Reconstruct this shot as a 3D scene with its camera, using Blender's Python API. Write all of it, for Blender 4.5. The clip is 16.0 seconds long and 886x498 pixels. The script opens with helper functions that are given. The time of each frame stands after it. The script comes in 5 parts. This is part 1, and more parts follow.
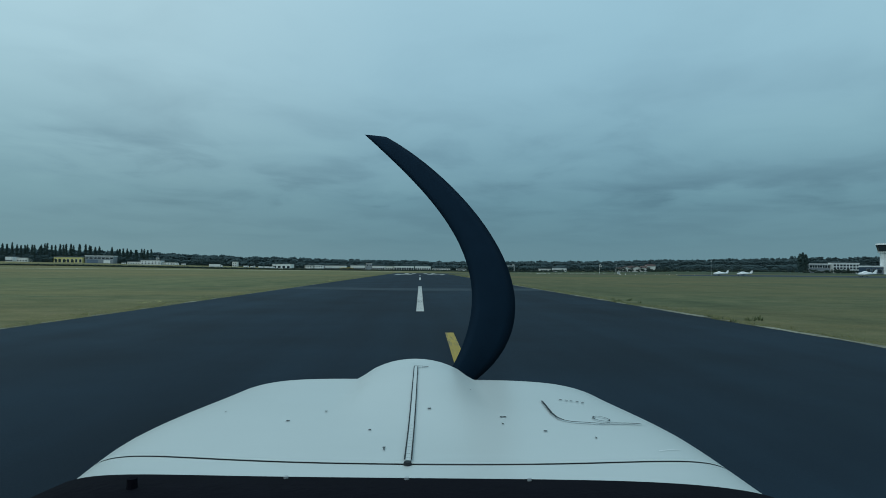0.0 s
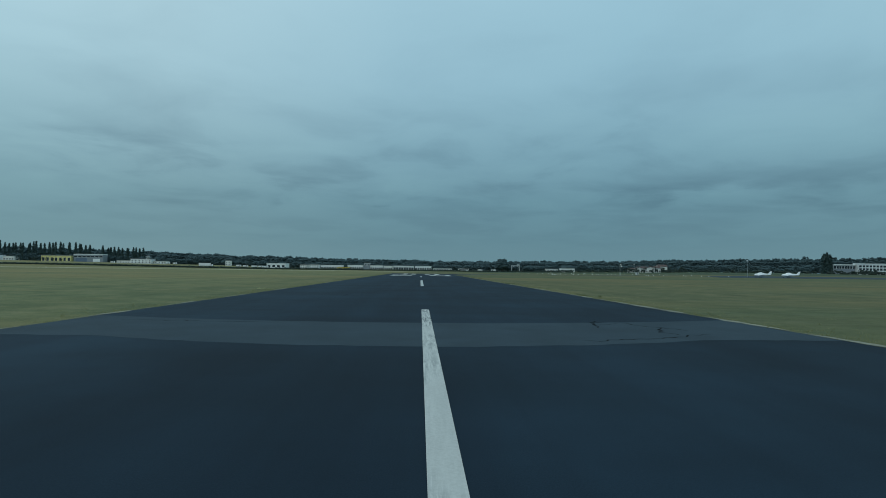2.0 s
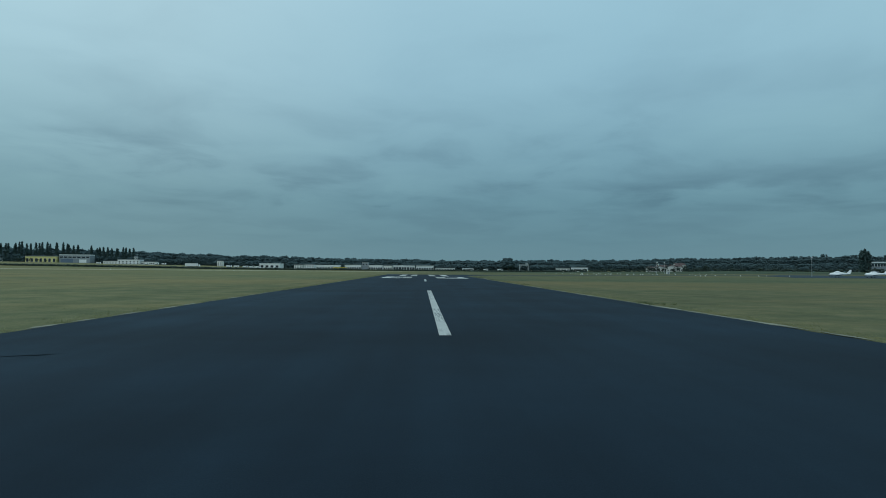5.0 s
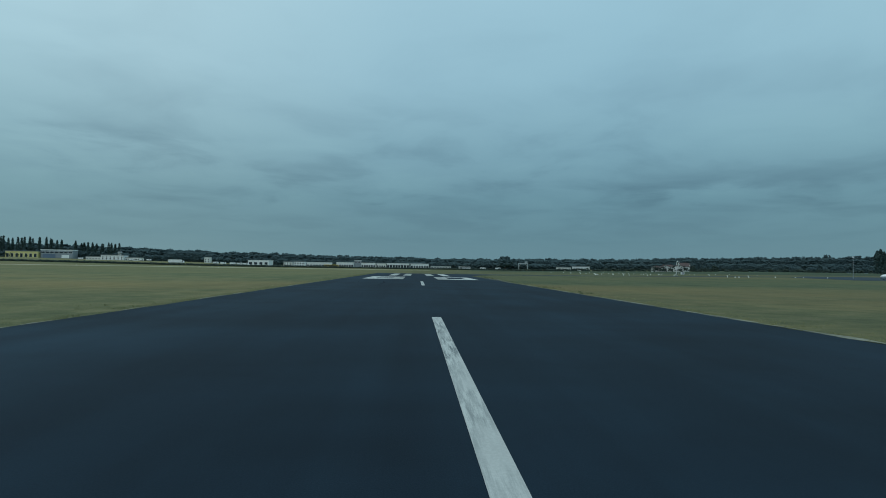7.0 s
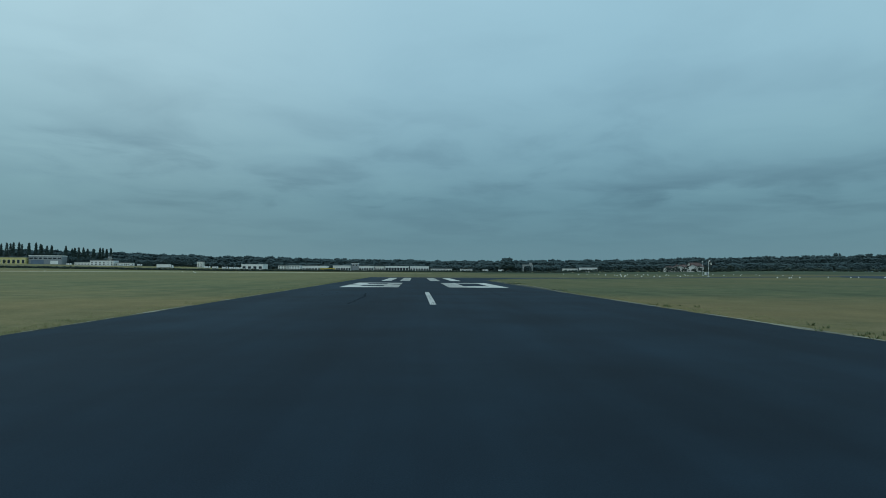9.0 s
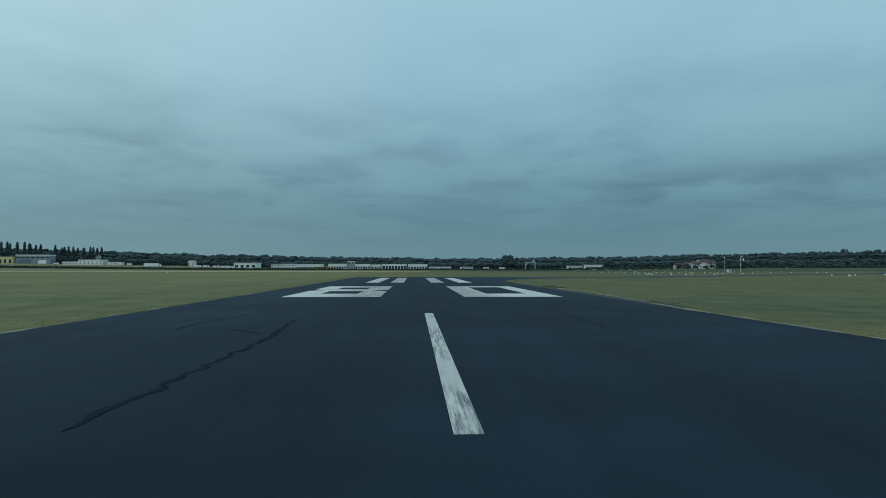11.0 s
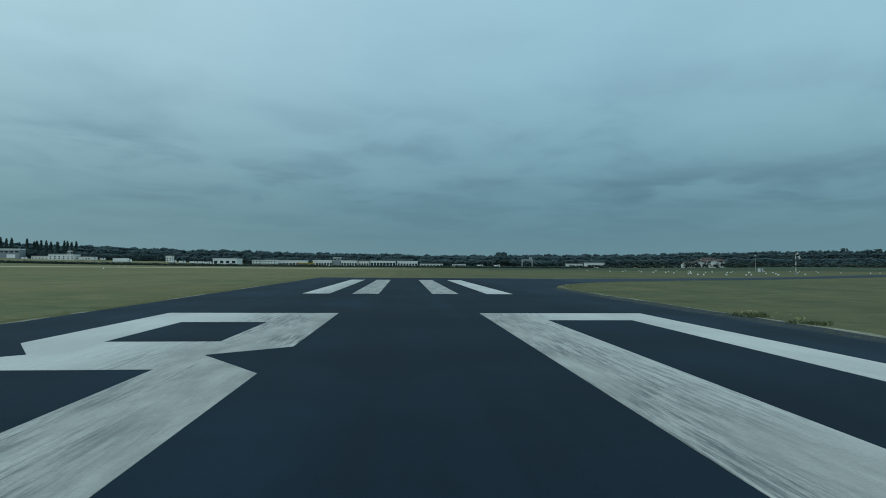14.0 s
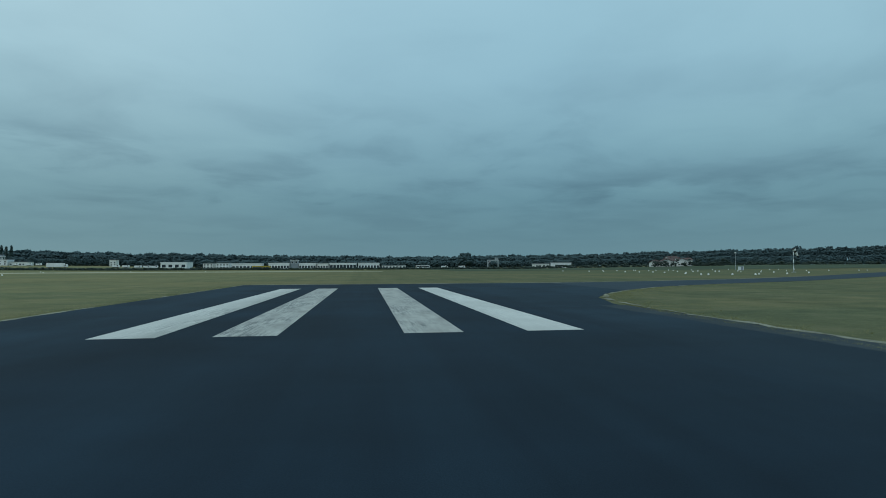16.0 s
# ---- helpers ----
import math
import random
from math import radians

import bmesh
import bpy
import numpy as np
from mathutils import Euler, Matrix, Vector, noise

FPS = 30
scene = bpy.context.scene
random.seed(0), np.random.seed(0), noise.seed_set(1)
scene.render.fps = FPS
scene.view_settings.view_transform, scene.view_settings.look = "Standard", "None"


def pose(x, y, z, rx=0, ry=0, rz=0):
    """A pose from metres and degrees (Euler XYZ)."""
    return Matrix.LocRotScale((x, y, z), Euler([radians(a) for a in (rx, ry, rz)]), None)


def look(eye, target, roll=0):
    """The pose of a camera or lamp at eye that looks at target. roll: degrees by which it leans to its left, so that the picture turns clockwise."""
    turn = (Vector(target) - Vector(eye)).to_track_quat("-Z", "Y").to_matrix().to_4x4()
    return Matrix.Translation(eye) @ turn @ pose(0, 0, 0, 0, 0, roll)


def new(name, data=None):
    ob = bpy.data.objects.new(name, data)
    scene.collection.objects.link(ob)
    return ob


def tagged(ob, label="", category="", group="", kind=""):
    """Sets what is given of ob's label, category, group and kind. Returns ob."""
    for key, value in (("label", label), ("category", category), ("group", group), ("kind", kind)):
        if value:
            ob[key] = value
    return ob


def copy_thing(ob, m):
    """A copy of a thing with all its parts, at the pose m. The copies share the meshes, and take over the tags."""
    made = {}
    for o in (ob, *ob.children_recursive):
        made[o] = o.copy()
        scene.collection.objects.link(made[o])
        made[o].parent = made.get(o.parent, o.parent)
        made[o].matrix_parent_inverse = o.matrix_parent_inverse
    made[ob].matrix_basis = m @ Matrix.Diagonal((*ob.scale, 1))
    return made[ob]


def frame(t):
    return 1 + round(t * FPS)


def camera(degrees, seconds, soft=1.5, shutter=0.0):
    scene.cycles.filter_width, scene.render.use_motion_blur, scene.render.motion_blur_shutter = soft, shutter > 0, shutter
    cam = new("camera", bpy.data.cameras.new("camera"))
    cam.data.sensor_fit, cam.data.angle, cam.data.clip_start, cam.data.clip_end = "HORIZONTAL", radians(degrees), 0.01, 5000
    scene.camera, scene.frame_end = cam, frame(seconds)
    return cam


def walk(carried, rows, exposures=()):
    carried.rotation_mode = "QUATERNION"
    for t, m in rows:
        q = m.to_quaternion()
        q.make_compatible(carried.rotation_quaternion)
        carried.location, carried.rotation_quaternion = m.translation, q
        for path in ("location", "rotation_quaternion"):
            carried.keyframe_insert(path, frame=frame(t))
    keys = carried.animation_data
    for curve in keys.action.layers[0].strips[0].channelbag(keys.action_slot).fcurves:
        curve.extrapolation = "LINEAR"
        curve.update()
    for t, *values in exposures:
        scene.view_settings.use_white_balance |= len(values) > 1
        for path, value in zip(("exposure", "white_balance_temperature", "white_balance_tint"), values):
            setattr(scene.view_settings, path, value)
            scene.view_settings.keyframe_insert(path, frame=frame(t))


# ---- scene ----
cam = camera(77.0, 16.0, soft=0.9)
PATH = [
    (0.0, pose(0.434, -171.79, 1.78, 92.13, -0.55, -2.36)),
    (0.5, pose(0.397, -162.72, 1.78, 92.13, -0.62, -2.26)),
    (1.0, pose(0.335, -154.07, 1.78, 91.83, -0.71, -1.98)),
    (1.5, pose(0.263, -145.71, 1.78, 91.95, -0.62, -1.96)),
    (2.0, pose(0.206, -137.49, 1.78, 92.12, -0.72, -2.35)),
    (2.5, pose(0.155, -129.29, 1.78, 91.94, -0.40, -2.42)),
    (3.0, pose(0.071, -121.34, 1.78, 92.49, -0.52, -2.01)),
    (3.5, pose(-0.023, -113.70, 1.78, 92.27, -0.59, -1.66)),
    (4.0, pose(-0.110, -106.43, 1.78, 92.09, -0.46, -1.63)),
    (6.5, pose(-0.281, -72.85, 1.78, 92.11, -0.73, -3.14)),
    (7.0, pose(-0.313, -66.12, 1.78, 91.92, -0.88, -2.79)),
    (7.5, pose(-0.349, -59.18, 1.78, 91.82, -0.73, -2.62)),
    (8.0, pose(-0.397, -52.49, 1.78, 91.96, -0.49, -2.43)),
    (8.5, pose(-0.445, -46.07, 1.78, 91.90, -0.33, -2.36)),
    (9.0, pose(-0.481, -39.99, 1.78, 92.17, -0.32, -2.84)),
    (11.5, pose(-0.103, -11.74, 1.78, 91.89, -0.08, -3.00)),
    (12.0, pose(-0.200, -6.14, 1.78, 91.85, -0.39, -2.92)),
    (12.5, pose(-0.146, -0.46, 1.78, 91.99, -0.42, -3.25)),
    (13.0, pose(-0.014, 5.55, 1.78, 91.93, -0.34, -3.38)),
    (13.5, pose(0.119, 11.12, 1.78, 91.87, -0.36, -3.98)),
    (14.0, pose(0.154, 16.32, 1.78, 91.68, -0.42, -4.05)),
    (14.5, pose(0.303, 21.30, 1.78, 91.59, -0.25, -4.41)),
    (15.0, pose(0.460, 26.39, 1.78, 91.64, -0.05, -4.42)),
    (15.5, pose(0.583, 31.32, 1.78, 91.62, 0.17, -6.26)),
    (16.0, pose(0.927, 35.88, 1.78, 91.83, 0.22, -7.92)),
]
walk(cam, PATH)

# ---- sky and light ----
world = bpy.data.worlds.new("overcast_sky")
scene.world = world
world.use_nodes = True


def build_sky():
    nt = world.node_tree
    nodes, links = nt.nodes, nt.links
    nodes.clear()

    def node(kind, **values):
        n = nodes.new(kind)
        for key, value in values.items():
            n.inputs[key].default_value = value
        return n

    def math_node(op, a, b):
        n = nodes.new("ShaderNodeMath")
        n.operation = op
        for i, v in enumerate((a, b)):
            if isinstance(v, (int, float)):
                n.inputs[i].default_value = v
            else:
                links.new(v, n.inputs[i])
        return n.outputs[0]

    coord = nodes.new("ShaderNodeTexCoord")
    split = nodes.new("ShaderNodeSeparateXYZ")
    links.new(coord.outputs["Generated"], split.inputs[0])
    height = math_node("MAXIMUM", split.outputs["Z"], 0.0)
    # cloud deck: the direction laid out on a flat layer overhead, so that patches flatten towards the horizon
    deck = nodes.new("ShaderNodeCombineXYZ")
    reach = math_node("ADD", height, 0.11)
    links.new(math_node("DIVIDE", split.outputs["X"], reach), deck.inputs[0])
    links.new(math_node("DIVIDE", split.outputs["Y"], reach), deck.inputs[1])
    clouds = node("ShaderNodeTexNoise", Scale=1.5, Detail=6.0, Roughness=0.52, Distortion=0.35)
    links.new(deck.outputs[0], clouds.inputs["Vector"])
    broad = node("ShaderNodeTexNoise", Scale=0.55, Detail=3.0, Roughness=0.5)
    links.new(deck.outputs[0], broad.inputs["Vector"])
    calm = nodes.new("ShaderNodeValToRGB")
    ce = calm.color_ramp.elements
    ce[0].position, ce[0].color = 0.02, (0.0, 0.0, 0.0, 1)
    ce[1].position, ce[1].color = 0.42, (0.22, 0.22, 0.22, 1)
    for where, value in ((0.055, 0.16), (0.10, 0.55), (0.14, 0.88), (0.20, 0.9), (0.27, 0.40)):
        ce.new(where).color = (value, value, value, 1)
    links.new(height, calm.inputs[0])
    mixed = math_node("ADD", math_node("MULTIPLY", clouds.outputs[0], 0.62), math_node("MULTIPLY", broad.outputs[0], 0.38))
    # darker rolls and paler gaps of the deck: bearing, elevation, half widths (degrees) and depth
    bearing = math_node("MULTIPLY", math_node("ARCTAN2", split.outputs["X"], split.outputs["Y"]), 57.296)
    lift = math_node("MULTIPLY", math_node("ARCSINE", split.outputs["Z"], 0.0), 57.296)
    ragged = math_node("SUBTRACT", clouds.outputs[0], 0.5)
    lift = math_node("ADD", lift, math_node("MULTIPLY", ragged, 5.0))
    bearing = math_node("ADD", bearing, math_node("MULTIPLY", math_node("SUBTRACT", broad.outputs[0], 0.5), 16.0))
    for where, high, wide, tall, depth in SKY_ROLLS:
        u = math_node("DIVIDE", math_node("SUBTRACT", bearing, where), wide)
        v = math_node("DIVIDE", math_node("SUBTRACT", lift, high), tall)
        away = math_node("ADD", math_node("MULTIPLY", u, u), math_node("MULTIPLY", v, v))
        mixed = math_node("ADD", mixed, math_node("MULTIPLY", math_node("POWER", 0.5, away), depth))
    ramp = nodes.new("ShaderNodeValToRGB")
    el = ramp.color_ramp.elements
    el[0].position, el[0].color = 0.36, (1.12, 1.105, 1.08, 1)
    el[1].position, el[1].color = 0.66, (SKY_DARK, SKY_DARK + 0.03, SKY_DARK + 0.065, 1)
    el.new(0.50).color = (1.0, 1.0, 1.0, 1)
    links.new(mixed, ramp.inputs[0])
    tone = nodes.new("ShaderNodeValToRGB")
    te = tone.color_ramp.elements
    te[0].position, te[0].color = 0.0, (*SKY_TONES[0][1], 1)
    te[1].position, te[1].color = 1.0, (*SKY_TONES[-1][1], 1)
    for where, colour in SKY_TONES[1:-1]:
        te.new(where).color = (*colour, 1)
    links.new(height, tone.inputs[0])
    multiply = nodes.new("ShaderNodeMix")
    multiply.data_type, multiply.blend_type = "RGBA", "MULTIPLY"
    links.new(calm.outputs[0], multiply.inputs[0])
    side = nodes.new("ShaderNodeValToRGB")
    se = side.color_ramp.elements
    se[0].position, se[0].color = 0.12, (1.40, 1.33, 1.27, 1)
    se[1].position, se[1].color = 0.86, (1.04, 1.09, 1.10, 1)
    for where, value in ((0.30, (1.28, 1.22, 1.18)), (0.48, (1.03, 1.07, 1.085)), (0.66, (0.955, 1.03, 1.06))):
        se.new(where).color = (*value, 1)
    links.new(math_node("ADD", math_node("MULTIPLY", split.outputs["X"], 0.5), 0.5), side.inputs[0])
    glow = nodes.new("ShaderNodeVectorMath")
    glow.operation = "MULTIPLY"
    links.new(tone.outputs[0], glow.inputs[0])
    links.new(side.outputs[0], glow.inputs[1])
    links.new(glow.outputs[0], multiply.inputs[6])
    links.new(ramp.outputs[0], multiply.inputs[7])
    cloud_light = node("ShaderNodeBackground", Strength=SKY_STRENGTH)
    links.new(multiply.outputs[2], cloud_light.inputs[0])
    sky = nodes.new("ShaderNodeTexSky")
    sky.sky_type, sky.sun_disc = "NISHITA", False
    sky.sun_elevation, sky.sun_rotation = radians(50), radians(-141)
    clear = node("ShaderNodeBackground", Strength=0.05)
    links.new(sky.outputs[0], clear.inputs[0])
    blend = node("ShaderNodeMixShader", Fac=0.94)
    links.new(clear.outputs[0], blend.inputs[1])
    links.new(cloud_light.outputs[0], blend.inputs[2])
    out = nodes.new("ShaderNodeOutputWorld")
    links.new(blend.outputs[0], out.inputs[0])


SKY_DARK = 0.66
SKY_ROLLS = [(-29.5, 11.6, 8.0, 1.7, 0.12), (-17.0, 9.4, 9.0, 1.0, 0.06), (32.0, 8.3, 13.0, 1.3, 0.11), (9.0, 4.6, 28.0, 2.2, 0.08), (14.0, 10.8, 5.0, 0.8, 0.07),
             (40.0, 15.5, 6.0, 1.6, 0.08), (-3.0, 6.9, 3.0, 0.5, -0.10), (28.2, 6.7, 3.4, 0.5, -0.12), (-14.5, 5.8, 4.5, 0.7, -0.09), (-31.0, 7.0, 8.0, 2.0, -0.07)]
SKY_STRENGTH = 1.0
SKY_TONES = [
    (0.0, (0.134, 0.246, 0.290)),
    (0.05, (0.122, 0.236, 0.284)),
    (0.12, (0.140, 0.268, 0.325)),
    (0.20, (0.205, 0.362, 0.435)),
    (0.32, (0.300, 0.488, 0.580)),
    (0.45, (0.352, 0.552, 0.648)),
    (1.0, (0.480, 0.680, 0.760)),
]
build_sky()
sun_lamp = new("sun", bpy.data.lights.new("sun", "SUN"))
sun_lamp.data.energy, sun_lamp.data.angle, sun_lamp.data.color = 0.5, radians(24), (1.0, 0.98, 0.95)
sun_lamp.matrix_world = look((-45, -55, 85), (0, 0, 0))


# ---- materials ----
def shader(name, rough=0.8, metal=0.0, spec=0.3):
    m = bpy.data.materials.new(name)
    m.use_nodes = True
    b = m.node_tree.nodes["Principled BSDF"]
    b.inputs["Roughness"].default_value = rough
    b.inputs["Metallic"].default_value = metal
    b.inputs["Specular IOR Level"].default_value = spec
    return m, m.node_tree.nodes, m.node_tree.links, b


def noise_at(nodes, links, scale, stretch=(1, 1, 1), detail=4.0, rough=0.55, turn=0.0):
    coord = nodes.new("ShaderNodeTexCoord")
    mapping = nodes.new("ShaderNodeMapping")
    mapping.inputs["Scale"].default_value = stretch
    mapping.inputs["Rotation"].default_value = (0, 0, turn)
    links.new(coord.outputs["Object"], mapping.inputs[0])
    n = nodes.new("ShaderNodeTexNoise")
    n.inputs["Scale"].default_value = scale
    n.inputs["Detail"].default_value = detail
    n.inputs["Roughness"].default_value = rough
    links.new(mapping.outputs[0], n.inputs["Vector"])
    return n.outputs[0]


def ramp_of(nodes, links, value, stops):
    r = nodes.new("ShaderNodeValToRGB")
    e = r.color_ramp.elements
    e[0].position, e[0].color = stops[0][0], (*stops[0][1], 1)
    e[1].position, e[1].color = stops[-1][0], (*stops[-1][1], 1)
    for p, c in stops[1:-1]:
        e.new(p).color = (*c, 1)
    links.new(value, r.inputs[0])
    return r.outputs[0]


def mix_of(nodes, links, fac, a, b, blend="MIX"):
    m = nodes.new("ShaderNodeMix")
    m.data_type, m.blend_type = "RGBA", blend
    for slot, v in ((0, fac), (6, a), (7, b)):
        if isinstance(v, (int, float)):
            m.inputs[slot].default_value = v
        elif isinstance(v, tuple):
            m.inputs[slot].default_value = (*v, 1)
        else:
            links.new(v, m.inputs[slot])
    return m.outputs[2]


def bump_of(nodes, links, b, value, strength, distance):
    n = nodes.new("ShaderNodeBump")
    n.inputs["Strength"].default_value = strength
    n.inputs["Distance"].default_value = distance
    links.new(value, n.inputs["Height"])
    links.new(n.outputs[0], b.inputs["Normal"])


def plain(name, colour, rough=0.7, metal=0.0, spec=0.3, grain=6.0, vary=0.18, relief=0.0):
    """A surface of one colour with fine grain, broad soiling and a slight shift from piece to piece."""
    m, nodes, links, b = shader(name, rough, metal, spec)
    low = tuple(c * (1 - vary) for c in colour)
    high = tuple(min(1, c * (1 + vary)) for c in colour)
    fine = noise_at(nodes, links, grain)
    broad = noise_at(nodes, links, grain * 0.08, detail=3.0)
    base = ramp_of(nodes, links, fine, [(0.3, low), (0.7, high)])
    base = mix_of(nodes, links, 0.5, base, ramp_of(nodes, links, broad, [(0.35, low), (0.65, high)]))
    links.new(base, b.inputs["Base Color"])
    if relief:
        bump_of(nodes, links, b, fine, relief, 0.02)
    return m


def asphalt_material():
    m, nodes, links, b = shader("asphalt", 0.88, 0.0, 0.15)
    grit = noise_at(nodes, links, 55.0, detail=3.0, rough=0.7)
    patch = noise_at(nodes, links, 0.16, detail=5.0, rough=0.6)
    lanes = noise_at(nodes, links, 0.55, (1.0, 0.035, 1.0), detail=5.0, rough=0.6)
    cross = noise_at(nodes, links, 0.3, (0.12, 1.0, 1.0), detail=4.0)
    base = ramp_of(nodes, links, grit, [(0.25, tuple(c * 0.72 for c in ASPHALT)), (0.75, tuple(c * 1.35 for c in ASPHALT))])
    base = mix_of(nodes, links, 0.75, base, ramp_of(nodes, links, patch, [(0.35, (0.66, 0.66, 0.66)), (0.68, (1.32, 1.3, 1.28))]), "MULTIPLY")
    base = mix_of(nodes, links, 0.7, base, ramp_of(nodes, links, lanes, [(0.38, (0.74, 0.75, 0.77)), (0.62, (1.14, 1.14, 1.12))]), "MULTIPLY")
    base = mix_of(nodes, links, 0.35, base, ramp_of(nodes, links, cross, [(0.4, (0.8, 0.8, 0.8)), (0.6, (1.15, 1.15, 1.15))]), "MULTIPLY")
    coord = nodes.new("ShaderNodeTexCoord")
    place = nodes.new("ShaderNodeSeparateXYZ")
    links.new(coord.outputs["Object"], place.inputs[0])

    def slope(socket, low, high):
        n = nodes.new("ShaderNodeMapRange")
        n.interpolation_type = "SMOOTHSTEP"
        n.inputs["From Min"].default_value, n.inputs["From Max"].default_value = low, high
        links.new(socket, n.inputs["Value"])
        return n.outputs[0]

    def both(op, p, q):
        n = nodes.new("ShaderNodeMath")
        n.operation = op
        for slot, v in enumerate((p, q)):
            if isinstance(v, float):
                n.inputs[slot].default_value = v
            else:
                links.new(v, n.inputs[slot])
        return n.outputs[0]

    across = both("ADD", place.outputs["X"], both("MULTIPLY", both("SUBTRACT", lanes, 0.5), 3.0))
    # right: paler dusty margin of the runway
    right = both("MULTIPLY", slope(across, 7.2, 9.0), slope(place.outputs["Y"], 0.0, 40.0))
    # left: brighter reflection of the sky, put into the colour
    left = both("MULTIPLY", slope(across, -3.5, -8.5), 0.95)
    dust_and_sheen = mix_of(nodes, links, 1.0, base, (1.62, 1.42, 1.32), "MULTIPLY")
    base = mix_of(nodes, links, both("MAXIMUM", right, left), base, dust_and_sheen)
    links.new(base, b.inputs["Base Color"])
    bump_of(nodes, links, b, grit, 0.35, 0.006)
    return m


def old_asphalt_material(name="old_grey_asphalt", tone=1.0):
    m, nodes, links, b = shader(name, 0.9, 0.0, 0.2)
    grit = noise_at(nodes, links, 45.0, detail=3.0, rough=0.7)
    patch = noise_at(nodes, links, 0.5, detail=5.0)
    base = ramp_of(nodes, links, grit, [(0.25, (0.021 * tone, 0.037 * tone, 0.051 * tone)), (0.75, (0.038 * tone, 0.058 * tone, 0.075 * tone))])
    base = mix_of(nodes, links, 0.6, base, ramp_of(nodes, links, patch, [(0.38, (0.75, 0.75, 0.75)), (0.62, (1.1, 1.1, 1.1))]), "MULTIPLY")
    links.new(base, b.inputs["Base Color"])
    bump_of(nodes, links, b, grit, 0.35, 0.006)
    return m


def road_paint(name, colour, wear=0.5, grime=0.0, bare=0.8):
    """Thick marking paint, scuffed away in streaks along the runway."""
    m, nodes, links, b = shader(name, 0.75, 0.0, 0.25)
    streak = noise_at(nodes, links, 12.0, (1.0, 0.06, 1.0), detail=10.0, rough=0.78, turn=0.05)
    speck = noise_at(nodes, links, 26.0, detail=4.0, rough=0.7)
    broad = noise_at(nodes, links, 0.55, (1.0, 0.35, 1.0), detail=4.0)
    dirty = tuple(c * 0.82 for c in colour)
    base = ramp_of(nodes, links, broad, [(0.38, dirty), (0.6, colour)])
    base = mix_of(nodes, links, 0.4, base, ramp_of(nodes, links, speck, [(0.3, (0.7, 0.7, 0.68)), (0.6, (1.05, 1.05, 1.05))]), "MULTIPLY")
    where = nodes.new("ShaderNodeMath")
    where.operation = "MULTIPLY"
    links.new(ramp_of(nodes, links, streak, [(wear - 0.04, (0, 0, 0)), (wear + 0.09, (bare, bare, bare))]), where.inputs[0])
    links.new(ramp_of(nodes, links, broad, [(0.44, (0.08, 0.08, 0.08)), (0.58, (1, 1, 1))]), where.inputs[1])
    coord = nodes.new("ShaderNodeTexCoord")
    place = nodes.new("ShaderNodeSeparateXYZ")
    links.new(coord.outputs["Object"], place.inputs[0])
    off = nodes.new("ShaderNodeMath")
    off.operation = "ABSOLUTE"
    links.new(place.outputs["X"], off.inputs[0])
    tyres = nodes.new("ShaderNodeMapRange")
    tyres.inputs["From Min"].default_value, tyres.inputs["From Max"].default_value = 3.9, 6.2
    tyres.inputs["To Min"].default_value, tyres.inputs["To Max"].default_value = 1.0, 0.14
    links.new(off.outputs[0], tyres.inputs["Value"])
    worn = nodes.new("ShaderNodeMath")
    worn.operation = "MULTIPLY"
    links.new(where.outputs[0], worn.inputs[0])
    links.new(tyres.outputs[0], worn.inputs[1])
    if grime:
        # a film of rubber and dust where the wheels run
        film = nodes.new("ShaderNodeMapRange")
        film.interpolation_type = "SMOOTHSTEP"
        film.inputs["From Min"].default_value, film.inputs["From Max"].default_value = 3.6, 6.0
        film.inputs["To Min"].default_value, film.inputs["To Max"].default_value = grime, 0.0
        links.new(off.outputs[0], film.inputs["Value"])
        smear = noise_at(nodes, links, 1.6, (1.0, 0.3, 1.0), detail=6.0, rough=0.65)
        base = mix_of(nodes, links, film.outputs[0], base, mix_of(nodes, links, 1.0, base, ramp_of(nodes, links, smear, [(0.34, (0.48, 0.47, 0.46)), (0.66, (0.86, 0.85, 0.83))]), "MULTIPLY"))
    base = mix_of(nodes, links, worn.outputs[0], base, (0.065, 0.080, 0.088))
    links.new(base, b.inputs["Base Color"])
    bump_of(nodes, links, b, speck, 0.2, 0.004)
    return m


